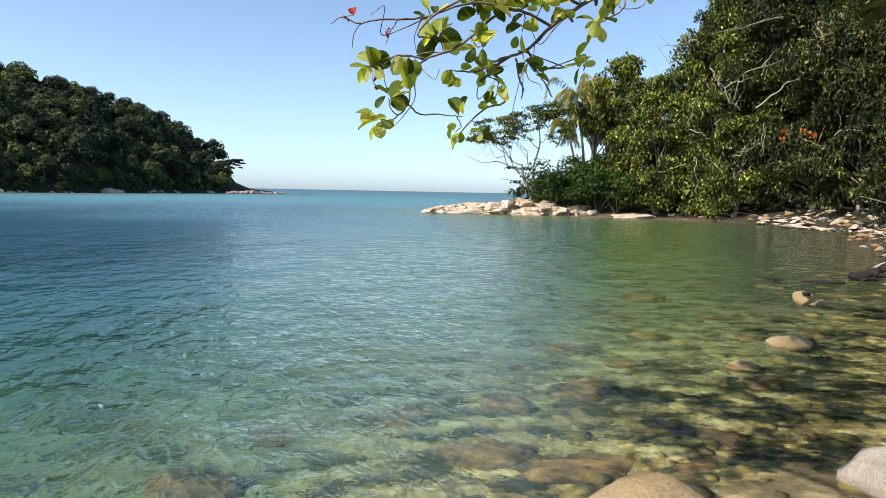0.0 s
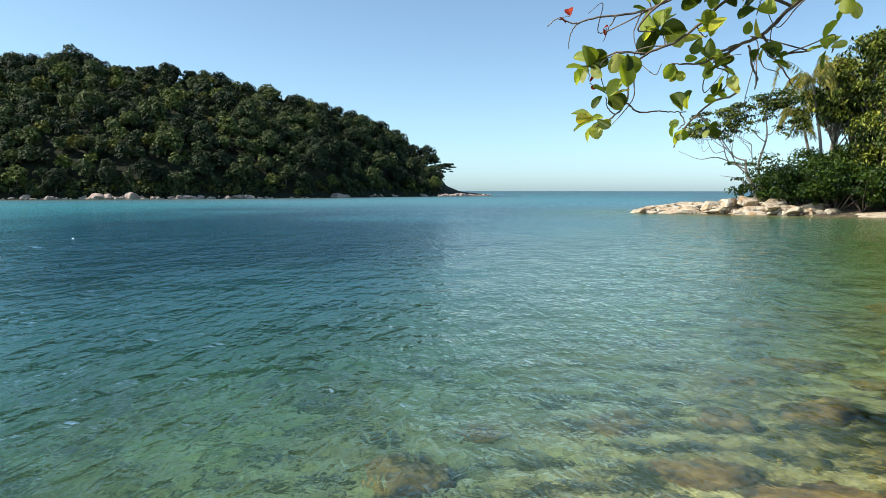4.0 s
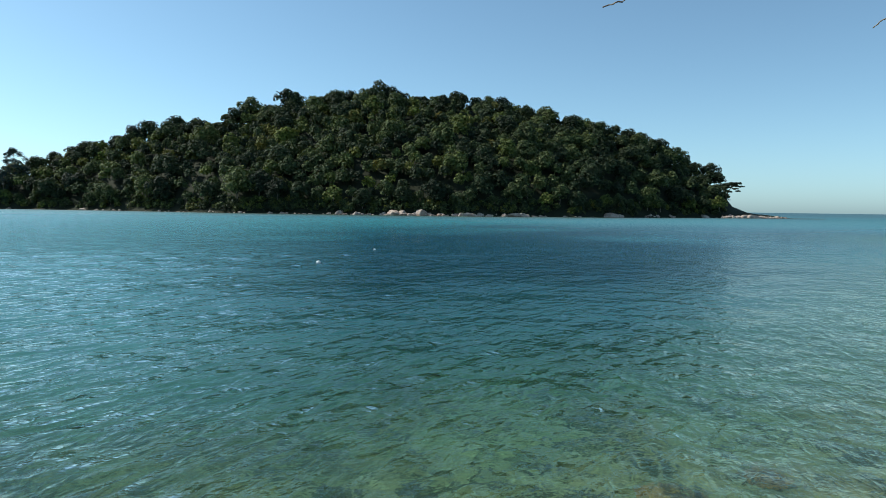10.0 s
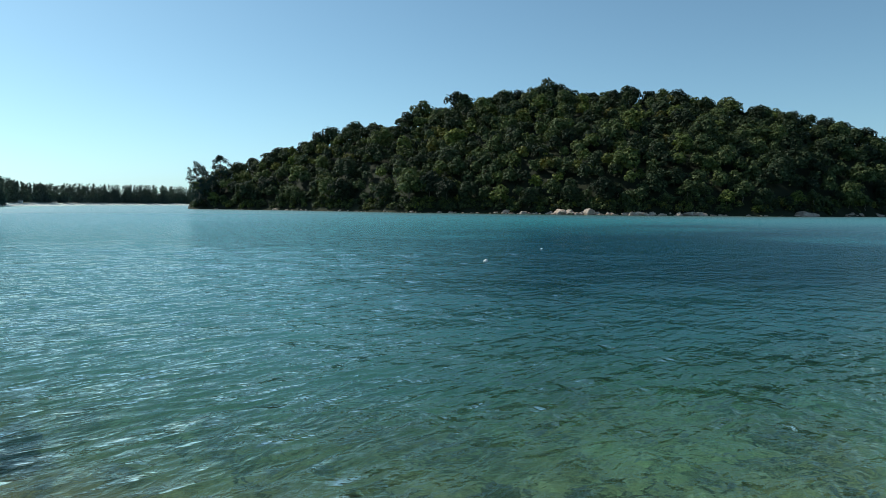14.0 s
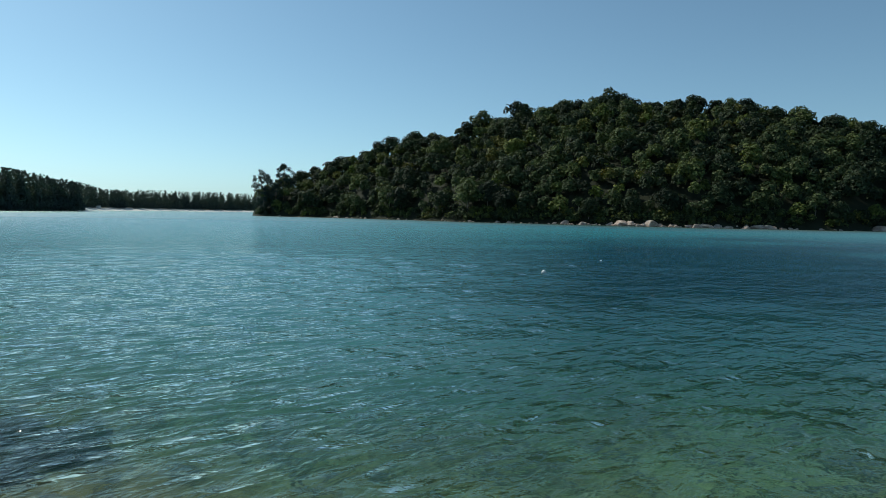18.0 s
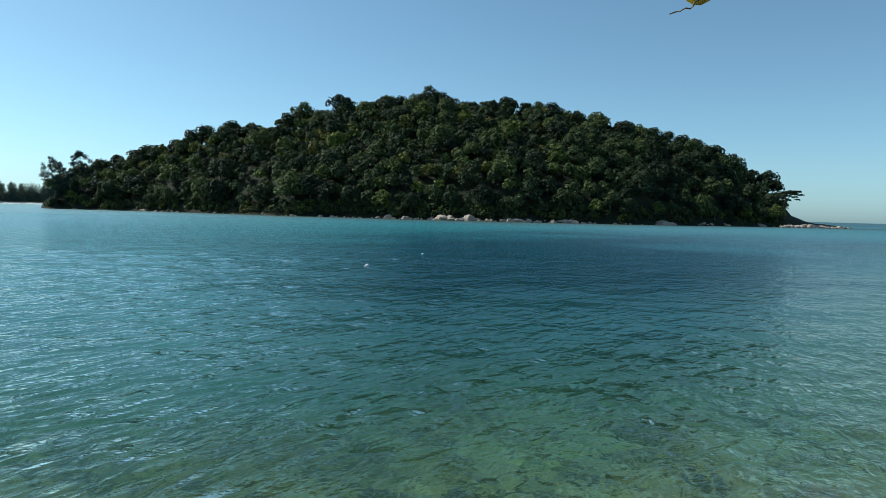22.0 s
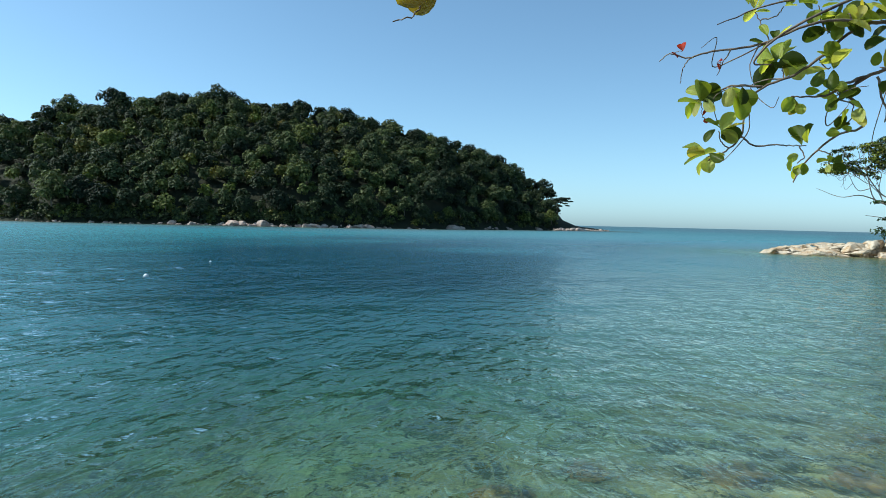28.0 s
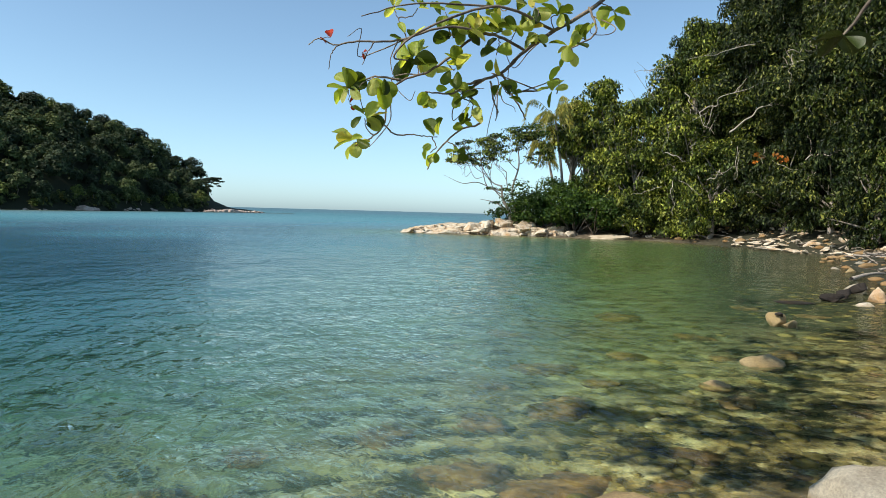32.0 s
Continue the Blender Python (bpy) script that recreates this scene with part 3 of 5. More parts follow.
# island ground darkened to carry the shade under its forest
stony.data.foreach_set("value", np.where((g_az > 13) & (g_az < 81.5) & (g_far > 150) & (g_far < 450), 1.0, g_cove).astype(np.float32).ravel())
pale_sand = ground.data.attributes.new("pale_sand", "FLOAT", "POINT")
pale_sand.data.foreach_set("value", ((g_az > 70) & (g_az < 135) & (g_far > 270)).astype(np.float32).ravel())
tagged(ground, "sandy sea bed, stony shore and wooded hills in one sheet", "ground", kind="structure")


# the sea: real waves, their mesh finest by the shore
def waves(x, y, step, way, spread, shortest, slope, seed):
    """Short-crested wind waves; the lengths that the mesh is too coarse for are left out."""
    rng = np.random.default_rng(seed)
    h, steep = 0 * x, 0 * step
    for k in range(9):
        length = shortest * 1.45**k
        w = np.clip(length / (4.5 * step) - 0.6, 0, 1) * slope * length**-1.5 / (1 + (length / (0.42 + 0.03 * w_r)) ** 4)      # no long waves inside the bay
        steep = steep + w * w
        train = 0 * x
        for _ in range(9):
            a = radians(way) + rng.normal(0, spread)
            l = length * rng.uniform(0.7, 1.3)
            turn = (x * math.cos(a) + y * math.sin(a)) * 6.283 / l + rng.uniform(0, 6.28)
            train = train + (0.18 * np.cos(2 * turn) - np.cos(turn)) * l / 6.283      # peaked crests
        h = h + w[:, None] * train / 9**0.5
    return h * (slope / np.maximum(np.sqrt(steep), 0.3 * slope))[:, None]


w_r = [2.0]
while w_r[-1] < 4800:
    w_r.append(w_r[-1] + min(max(0.04, w_r[-1] ** 2 * 0.0002), 2.0 if w_r[-1] < 330 else 1e9 if w_r[-1] > 3000 else w_r[-1] * 0.1))
w_r = np.array([0.0] + w_r)
w_a = np.radians(np.concatenate([np.arange(-42, 104, 0.6), np.arange(104, 318, 4.0)]))
wx, wy = -np.sin(w_a)[None] * w_r[:, None], np.cos(w_a)[None] * w_r[:, None]
k, s = np.meshgrid(np.arange(len(w_r) - 1), np.arange(len(w_a)), indexing="ij")
p, q = k * len(w_a) + s, k * len(w_a) + (s + 1) % len(w_a)
wf = np.stack([p, p + len(w_a), q + len(w_a), q], -1).reshape(-1, 4)
w_step = np.gradient(w_r)
# they bend round the bay: out of the open channel on one side, off the sea on the other
open_side = np.clip((np.degrees(np.arctan2(-wx, wy)) - 5) / 24, 0, 1)
wz = open_side * waves(wx, wy, w_step, CREST_TURN, 0.3, 0.33, WAVE_STEEP, 77) + (1 - open_side) * waves(wx, wy, w_step, 82.0, 0.75, 0.19, WAVE_STEEP * 0.45, 78)
wz *= (1 / (1 + w_r / 60))[:, None] * (0.8 + 0.5 * ripple(wx, wy, 0.12, 21)) * np.clip(-mainland(wx, wy) / 5, 0.3, 1) * (1 - 0.55 * np.clip((-np.degrees(np.arctan2(-wx, wy)) - 9) / 6, 0, 1)) * np.clip((420 - w_r) / 90, 0, 1)[:, None]
water_me = mesh_of("water", np.stack([wx, wy, wz], -1).reshape(-1, 3), wf, water_mat, True)
w_az, w_far = np.degrees(np.arctan2(-wx, wy)), np.hypot(wx, wy)
gust = np.clip((w_az - 6) / 10, 0, 1) * np.clip((52 - w_az) / 20, 0, 1)      # wind that comes round the end of the island
water_me.attributes.new("ruffled", "FLOAT", "POINT").data.foreach_set("value", np.clip((w_far - 25 + 17 * gust) / (255 - 115 * gust), 0, 1).ravel() ** 0.7)
# dark patches in colour: ruffled water mirroring less sky, and a shadow near shore
bed = 1.3 * np.exp(-((wx + 28) / 20) ** 2 - ((wy - 26) / 18) ** 2) + 0.7 * np.exp(-((wx + 40) / 30) ** 2 - ((wy - 60) / 45) ** 2)
water_me.attributes.new("weedy", "FLOAT", "POINT").data.foreach_set("value", np.clip((bed + 0.3 * np.exp(-((wx + 4.5) / 4.5) ** 2 - ((wy - 8) / 5) ** 2) + 0.9 * np.exp(-((wx + 8.6) / 1.4) ** 2 - ((wy + 1.5) / 1.2) ** 2)) * (1 + 0.8 * ripple(wx, wy, 0.2, 31)) + 0.18 * np.clip((w_az - 44) / 14, 0, 1) * np.clip((88 - w_az) / 12, 0, 1) * np.clip((60 - w_far) / 30, 0, 1) + 0.75 * np.clip((w_far - 120) / 500, 0, 1) * (w_az < 21) * (w_az > -40), 0, 0.93).ravel())
# brightened where the sky glares off the water, by tone alone
sky_glare = np.clip((w_az - 50) / 22, 0, 1) * np.clip((w_far - 3) / 9, 0, 1) * np.clip(1.1 + 0.8 * ripple(wx, wy, 0.05, 33), 0, 1)
water_me.attributes.new("sandy", "FLOAT", "POINT").data.foreach_set("value", (0.8 * sky_glare * (1 - np.exp(-((wx + 8.6) / 2.0) ** 2 - ((wy + 1.5) / 1.8) ** 2))).ravel())
water_me.attributes.new("milky", "FLOAT", "POINT").data.foreach_set("value", (0.7 * (1 - open_side) * np.clip(1.35 - w_far / 42, 0.12, 1) * (1 - 0.85 * np.clip((-w_az - 4) / 10, 0, 1))).ravel())
inlet = np.clip((-w_az - 7.5 + 2.5 * ripple(wx, wy, 0.12, 35)) / 5, 0, 1) * np.clip((w_far - 2) / 9, 0, 1) * (w_az > -90)
lee = np.clip((-w_az - 3) / 12, 0, 1) * np.clip((40 - w_far) / 18, 0, 1) * (w_az > -90)      # mirrors less: stands for the dark canopy reflected in place of sky
water_me.attributes.new("cove", "FLOAT", "POINT").data.foreach_set("value", (0.92 * inlet * (1 - 0.8 * np.clip((-w_az - 17) / 7, 0, 1))).ravel())
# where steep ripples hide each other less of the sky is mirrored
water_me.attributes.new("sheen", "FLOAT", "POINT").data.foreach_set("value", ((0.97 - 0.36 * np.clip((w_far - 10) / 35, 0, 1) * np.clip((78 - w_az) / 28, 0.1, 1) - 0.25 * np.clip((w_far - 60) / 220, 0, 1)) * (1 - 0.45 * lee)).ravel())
water_me.attributes.new("chop", "FLOAT", "POINT").data.foreach_set("value", (0.32 + 0.13 * np.clip((w_az + 14) / 12, 0, 1) + 0.6 * np.clip((w_az + 2) / 34, 0, 1)).ravel())
depth = water_me.attributes.new("depth", "FLOAT", "POINT")
depth.data.foreach_set("value", np.maximum(-terrain(wx, wy), 0.0).ravel().astype(np.float32))
water = new("water", water_me)
water.visible_shadow = False
tagged(water, "clear green sea water with small wind ripples", "sea", kind="structure")


# ---- rocks ----
def boulder_mesh(name, seed, material, rough=0.22, fine=3, block=0.0):
    rng = random.Random(seed)
    bm = bmesh.new()
    bmesh.ops.create_icosphere(bm, subdivisions=fine, radius=1.0)
    off = Vector((rng.uniform(-50, 50), rng.uniform(-50, 50), rng.uniform(-50, 50)))
    planes = [(Vector((rng.gauss(0, 1), rng.gauss(0, 1), rng.gauss(0, 0.8))).normalized(), rng.uniform(0.5 - block * 0.5, 0.88)) for _ in range(9 + int(block * 20))]
    for v in bm.verts:
        co = v.co.copy()
        for nrm, lim in planes:          # broken faces
            over = co.dot(nrm) - lim
            if over > 0:
                co -= nrm * over * min(0.97, 0.75 + block)
        co *= 1 + rough * noise.fractal(co * 1.3 + off, 0.9, 2.1, 4) + 0.05 * noise.noise(co * 6 + off)
        v.co = co
    me = bpy.data.meshes.new(name)
    bm.to_mesh(me)
    bm.free()
    me.polygons.foreach_set("use_smooth", [True] * len(me.polygons))
    me.materials.append(material)
    return me


def rock(name, me, at, size, turn, label, group, category="rock", tilt=0.0):
    ob = new(name, me)
    ob.matrix_world = Matrix.Translation(at) @ Euler((tilt, tilt * 0.6, turn)).to_matrix().to_4x4() @ Matrix.Diagonal((*size, 1))
    return tagged(ob, label, category, group)


rng = np.random.default_rng(11)
near_shapes = [boulder_mesh("boulder", 100 + k, rock_grey if k == 2 else rock_near, 0.16) for k in range(6)]
point_shapes = [boulder_mesh("slab", 200 + k, rock_point, 0.12, 4, 0.25) for k in range(7)]
far_shapes = [boulder_mesh("rock", 300 + k, rock_far, 0.2, 3, 0.2) for k in range(5)]

shore_shapes = [boulder_mesh("boulder", 130 + k, (rock_grey, rock_near, rock_point)[k % 3], 0.18, 3, 0.55) for k in range(6)]
stack_shapes = [boulder_mesh("boulder", 121 + k, rock_near, 0.2, 3, 0.45) for k in range(2)]
wet_shapes = [boulder_mesh("wet_rock", 170 + k, rock_wet, 0.3, 3, 0.6) for k in range(5)]
# boulders that stand out of the shallow water
for k, (x, y, z, sx, sy, sz, label) in enumerate((
        (1.5, 5.25, -0.12, 0.72, 0.48, 0.36, "smooth tan granite boulder, dry on top, in shallow water"),
        (2.1, 5.0, -0.12, 0.52, 0.40, 0.32, "rounded tan boulder at the water's edge"),
        (3.75, 5.75, 0.0, 0.55, 0.45, 0.38, "pale grey granite boulder beside the water"),
        (5.28, 11.6, -0.03, 0.54, 0.36, 0.24, "low rounded brown boulder awash in the shallows"),
        (7.60, 15.9, 0.08, 0.34, 0.27, 0.28, "small stack of broken stones above the water"),
        (7.80, 15.76, 0.04, 0.28, 0.22, 0.2, "small broken stone leaning on its neighbour"),
        (7.58, 15.84, 0.31, 0.21, 0.17, 0.10, "dark stone on top of two others"),
        (4.0, 10.1, -0.16, 0.34, 0.28, 0.24, "brown stone with its tip out of the water"),
        (13.4, 21.6, 0.15, 0.5, 0.4, 0.42, "angular grey rock at the stony shore"),
        (14.9, 25.0, 0.1, 0.62, 0.45, 0.3, "orange-brown boulder on the stony shore"),
        (16.4, 24.6, 0.2, 0.6, 0.5, 0.35, "pale boulder on the stony shore"),
        (12.4, 20.4, 0.0, 0.5, 0.4, 0.3, "wet dark rock at the waterline"))):
    rock("boulder", {4: stack_shapes[0], 5: stack_shapes[1], 6: wet_shapes[0]}.get(k, shore_shapes[k % 6] if k > 7 else near_shapes[k % 6]), (x, y, z), (sx, sy, sz), k * 1.3, label, "boulders by the near shore", tilt=0.12 * (k % 3 - 1))
# sunken boulders
sunk_shapes = [boulder_mesh("sunken_boulder", 150 + k, rock_sunk, 0.26, 4, 0.0) for k in range(6)]
for k, (x, y, s, low) in enumerate(((0.12, 6.5, 0.52, 0.5), (0.35, 8.2, 0.42, 0.4), (-0.85, 7.8, 0.42, 0.35), (-2.3, 7.1, 0.28, 0.4), (-2.6, 5.8, 0.55, 0.45), (1.4, 8.9, 0.55, 0.35), (1.5, 11.3, 0.6, 0.3),
                                    (1.15, 14.6, 0.6, 0.25), (4.1, 17.2, 0.8, 0.25), (-4.0, 37, 1.6, 0.25), (2.7, 7.2, 0.42, 0.5), (4.0, 9.4, 0.36, 0.5), (1.1, 6.2, 0.7, 0.4), (5.6, 8.8, 0.35, 0.5), (4.6, 7.6, 0.4, 0.5),
                                    (2.3, 10.4, 0.34, 0.4), (3.2, 12.5, 0.45, 0.35), (6.3, 12.8, 0.42, 0.5), (0.6, 10.2, 0.3, 0.35), (5.2, 14.5, 0.5, 0.4), (8.4, 19.5, 0.6, 0.4), (9.6, 18.0, 0.5, 0.5), (7.2, 11.2, 0.4, 0.6),
                                    (3.4, 6.6, 0.34, 0.6), (2.2, 6.3, 0.3, 0.6), (5.0, 12.4, 0.3, 0.5), (10.8, 21.5, 0.6, 0.5))):
    g = float(terrain(x, y))
    rock("sunken_boulder", sunk_shapes[(k * 5 + 2) % 6], (x, y, min(g + 0.15 * s, -0.14 - low * s)), (s, s * 0.78, s * low), k * 2.1,
         "brown algae-covered boulder under clear water", "sunken boulders", tilt=0.1 * (k % 3 - 1))
# black rocks, widened flat to stand in for a dark mirrored band
for k, (x, y, z, sx, sy, sz) in enumerate(((10.6, 20.6, 0.0, 1.1, 0.6, 0.16), (11.9, 21.5, 0.06, 1.0, 0.6, 0.26), (12.9, 22.4, 0.08, 0.8, 0.5, 0.3), (8.9, 21.0, -0.05, 1.5, 0.5, 0.11), (14.0, 23.8, 0.15, 0.6, 0.45, 0.36))):
    rock("wet_rock", wet_shapes[k], (x, y, z), (sx, sy, sz), 0.4 * k, "wet black-brown rock at the water's edge", "wet rocks")
# dark mounds off the shore, standing in for a shadow on the water
weed = Nodes("shadow_dark")
shadow_mat = weed.done(weed.ramp(weed.noise(4, 5, 0.65), [(0.3, (0.004, 0.007, 0.007)), (0.7, (0.016, 0.02, 0.014))]), 0.9, weed.bump(weed.noise(12, 5), 0.6, 0.05))
for k, (x, y, s) in enumerate(((-7.9, -1.3, 0.6), (-8.7, -0.7, 0.7), (-8.2, -2.2, 0.6), (-9.3, -1.6, 0.7))):
    rock("weedy_reef", boulder_mesh("weedy_reef", 400 + k, shadow_mat, 0.35), (x, y, -0.75), (s, s * 0.9, 0.35), k * 1.7, "dark mound under water standing in for a shadow", "weedy reefs")
# cobbles on the sea bed near the shore
cob = []
bm = bmesh.new()
bmesh.ops.create_icosphere(bm, subdivisions=1, radius=1.0)
ico_v, ico_f = np.array([v.co[:] for v in bm.verts]), np.array([[v.index for v in f.verts] for f in bm.faces])
bm.free()
cx, cy = rng.uniform(-3, 16, 14000), rng.uniform(2.5, 27, 14000)
cd = -mainland(cx, cy)
ok = (cd > -0.6) & (cd < rng.uniform(0.5, 6.5, 14000) * np.clip((cx + 4) / 8, 0.25, 1))
cx, cy = cx[ok][:1000], cy[ok][:1000]
cz = terrain(cx, cy)
for x, y, z in zip(cx, cy, cz):
    s = 0.04 + 0.17 * rng.random() ** 3
    shape = ico_v * rng.uniform(0.7, 1.3, (len(ico_v), 1)) * [s * rng.uniform(0.9, 1.5), s, s * 0.6]
    a = rng.uniform(0, 6.28)
    turn = np.array([[math.cos(a), -math.sin(a), 0], [math.sin(a), math.cos(a), 0], [0, 0, 1]])
    cob.append((shape @ turn.T + [x, y, z + 0.2 * s], ico_f))


def cobble_material():
    n = Nodes("cobbles")
    geo = n.tree.nodes.new("ShaderNodeNewGeometry")
    col = n.ramp(geo.outputs["Random Per Island"], [(0.0, (0.03, 0.026, 0.008)), (0.45, (0.10, 0.08, 0.02)), (0.85, (0.19, 0.145, 0.038)), (1.0, (0.27, 0.21, 0.08))])
    col = n.mix(0.4, col, n.ramp(n.noise(9, 4), [(0.35, (0.3, 0.28, 0.2)), (0.65, (0.8, 0.75, 0.6))]), "OVERLAY")
    return n.done(col, 0.8, n.bump(n.noise(25, 4), 0.4, 0.02))


tagged(new("cobbles", mesh_of("cobbles", *joined(cob), cobble_material(), True)), "brown and golden cobbles on the shallow sea bed", "stones", kind="stuff")

# the low granite point
for k in range(64):
    u = rng.random()
    x = -6.0 + 17.5 * u
    y = 77.6 + rng.uniform(-0.3, 3.8) - 0.12 * x
    s = rng.uniform(0.55, 1.6) * (0.75 + 0.5 * u)
    rise = max(0.0, (y - 77.6 + 0.12 * x)) * 0.34
    rock("granite_ledge", point_shapes[k % 7], (x, y, 0.05 + rise * min(1, 0.3 + u * 1.4)), (s * rng.uniform(1.3, 2.6), s, s * rng.uniform(0.3, 0.6)), rng.uniform(-0.5, 0.5),
         "sunlit pale orange granite ledge on the point", "granite ledges of the point", tilt=rng.uniform(-0.2, 0.2))
block_shapes = [boulder_mesh("block", 240 + k, rock_point, 0.1, 3, 0.5) for k in range(5)]
for k in range(90):      # broken blocks between the slabs and along their foot
    u = rng.random()
    x = -6.2 + 18 * u
    y = 77.2 + rng.uniform(-0.5, 3.2) - 0.12 * x
    s = 0.16 + 0.42 * rng.random() ** 1.8
    rock("granite_block", block_shapes[k % 5], (x, y, 0.05 + max(0.0, y - 77.4 + 0.12 * x) * 0.36 * min(1, 0.3 + u * 1.4) + 0.3 * s), (s * rng.uniform(1.0, 1.9), s, s * rng.uniform(0.6, 1.0)), rng.uniform(0, 6.3),
         "angular orange-grey granite block on the point", "granite blocks of the point", tilt=rng.uniform(-0.4, 0.4))
for x, y, z, s in ((3.2, 78.6, 1.2, 1.3), (5.0, 78.4, 1.3, 1.2), (7.4, 77.6, 0.9, 1.5), (1.2, 78.8, 0.9, 1.1), (9.6, 76.6, 0.5, 1.0), (12.4, 75.6, 0.4, 0.9)):
    rock("granite_boulder", point_shapes[int(s * 10) % 7], (x, y, z), (s * 1.5, s, s * 0.62), s, "large whitish granite boulder on the point", "granite boulders of the point", tilt=0.25 * math.sin(x * 3))
# stones along the beach of the headland
sunk_light = [boulder_mesh("beach_stone", 150 + k, rock_sunk, 0.26, 2, 0.1) for k in range(6)]
edge = smooth_line([(17, 74.6), (21.5, 73.8), (25.3, 66.5), (27.4, 59), (28.6, 51), (25, 44), (22, 37.5), (19, 31), (16, 24.5)], 12)
for k in range(230):
    p = edge[rng.integers(len(edge))]
    s = 0.10 + 0.40 * rng.random() ** 2.4
    x, y = p[0] + rng.uniform(-0.6, 4.6), p[1] + rng.uniform(-0.8, 3.0)
    rock("beach_stone", point_shapes[k % 7] if k % 4 == 0 and y > 45 else (shore_shapes + sunk_light * 2)[k % 18], (x, y, max(float(terrain(x, y)), 0) + 0.12 * s), (s * 1.4, s, s * 0.6), rng.uniform(0, 6.3),
         "pale weathered stone on the beach", "stones along the beach")
# low banks of pale sand, and pale broken slabs above them
bank = Nodes("pale_coral_sand")
bank_mat = bank.done(bank.ramp(bank.noise(1.4, 6, 0.65), [(0.3, (0.30, 0.23, 0.14)), (0.6, (0.46, 0.38, 0.27))]), 0.9, bank.bump(bank.noise(7, 5), 0.4, 0.05))
for k, (x, y, sx, sy, sz) in enumerate(((17.6, 73.9, 3.2, 1.1, 0.62), (30.0, 60.5, 2.2, 5.0, 0.6))):
    rock("sand_bank", boulder_mesh("sand_bank", 500 + k, bank_mat, 0.3, 4), (x, y, 0.05), (sx, sy, sz * 0.7), 0.1 * k, "low bank of pale sand behind the waterline", "sand banks", "sand")
for k in range(150):
    x, y = rng.uniform(25.5, 33), rng.uniform(44, 68)
    s = 0.12 + 0.5 * rng.random() ** 2.2
    rock("broken_stone", block_shapes[k % 5], (x, y, max(float(terrain(x, y)), 0.1) + 0.2 * s), (s * rng.uniform(1.2, 2.4), s, s * rng.uniform(0.3, 0.7)), rng.uniform(0, 6.3),
         "whitish broken stone on the stony beach", "broken stones of the beach", tilt=rng.uniform(-0.3, 0.3))
# rocks round the island
for k in range(290):
    az = 17.0 + 62 * rng.random() if k % 3 else rng.normal(45, 5)
    d = float(np.interp(az, SHORE_AZ, SHORE_FAR)) + rng.uniform(-3.0, 0.3)
    s = (0.3 + 1.1 * rng.random() ** 2.4) * (1.35 if 37 < az < 54 or az < 31 else 0.7)
    rock("shore_rock", far_shapes[k % 5], az_place(az, d, 0.15 * s), (s * rng.uniform(1.0, 1.7), s * 1.1, s * rng.uniform(0.5, 1.0)), rng.uniform(0, 6.3), "pinkish grey rock on the island's shore", "rocks round the island")
for k in range(52):
    az = 16.9 + k * 0.09
    s = 0.4 + 0.75 * math.exp(-((az - 19.9) / 1.3) ** 2) + 0.3 * math.sin(k * 2.3)
    rock("cape_rock", far_shapes[k % 5], az_place(az, 318 - (az - 16.6) * 7 + rng.uniform(-2, 2), 0.2), (s * 1.6, s * 1.2, s), rng.uniform(0, 6.3), "dark rock at the tip of the island", "rocks of the island's tip")


# ---- woods on the island and on the far coast ----
def crown_arrays(rng, r, height, density, size, flat=1.0):
    """A billowing crown: leafy lumps over a dome, with dark clefts between them."""
    clumps = []
    count = int(rng.integers(8, 12))
    turn = rng.uniform(0, 6.28)
    for k in range(count):
        up = 1 - 1.6 * (k + 0.5) / count + rng.normal(0, 0.08)
        a = turn + k * 2.4 + rng.normal(0, 0.3)
        out = math.sqrt(max(0.05, 1 - min(abs(up), 1) ** 2)) * rng.uniform(0.8, 1.1)
        clumps.append((math.cos(a) * out * r * 0.64, math.sin(a) * out * r * 0.64, height - r * 1.0 + up * r * 0.72 * flat, r * rng.uniform(0.34, 0.52), 1.0))
    clumps.append((0, 0, height - r * 0.8, r * 0.55, 1.0))
    return clump_leaves(clumps, density, size, rng, 0.1, 0.45, 0.85, 0.16)


def trunk_arrays(rng, height, r):
    lean = rng.normal(0, 0.25, 2)
    line = bent((0, 0, -0.6), (lean[0], lean[1], height), rng, 0.12, 5)
    return tube(line, np.linspace(r, r * 0.4, 5), 6)


rng = np.random.default_rng(5)
tree_kinds = []
for k in range(9):
    r = 1.8 + 0.5 * k
    h = 1.7 * r + 1.0
    crown = mesh_of("crown", *crown_arrays(rng, r, h, 36.0, 0.62), wood_leaf)
    crown.attributes.new("tone", "FLOAT", "POINT").data.foreach_set("value", np.full(len(crown.vertices), (0.37 * k + 0.15) % 1.0, np.float32))
    tree_kinds.append((crown, mesh_of("trunk", *trunk_arrays(rng, h - r, 0.16), bark_grey, True), r, h))


def woodland_tree(kind, at, turn, scale, label, group):
    crown, trunk, r, h = tree_kinds[kind]
    t = new("woodland_tree")
    t.matrix_world = Matrix.Translation(at) @ Matrix.Rotation(turn, 4, "Z") @ Matrix.Scale(scale, 4)
    child("trunk", trunk, t)
    child("crown", crown, t)
    return tagged(t, label, "tree", group)


spots = []
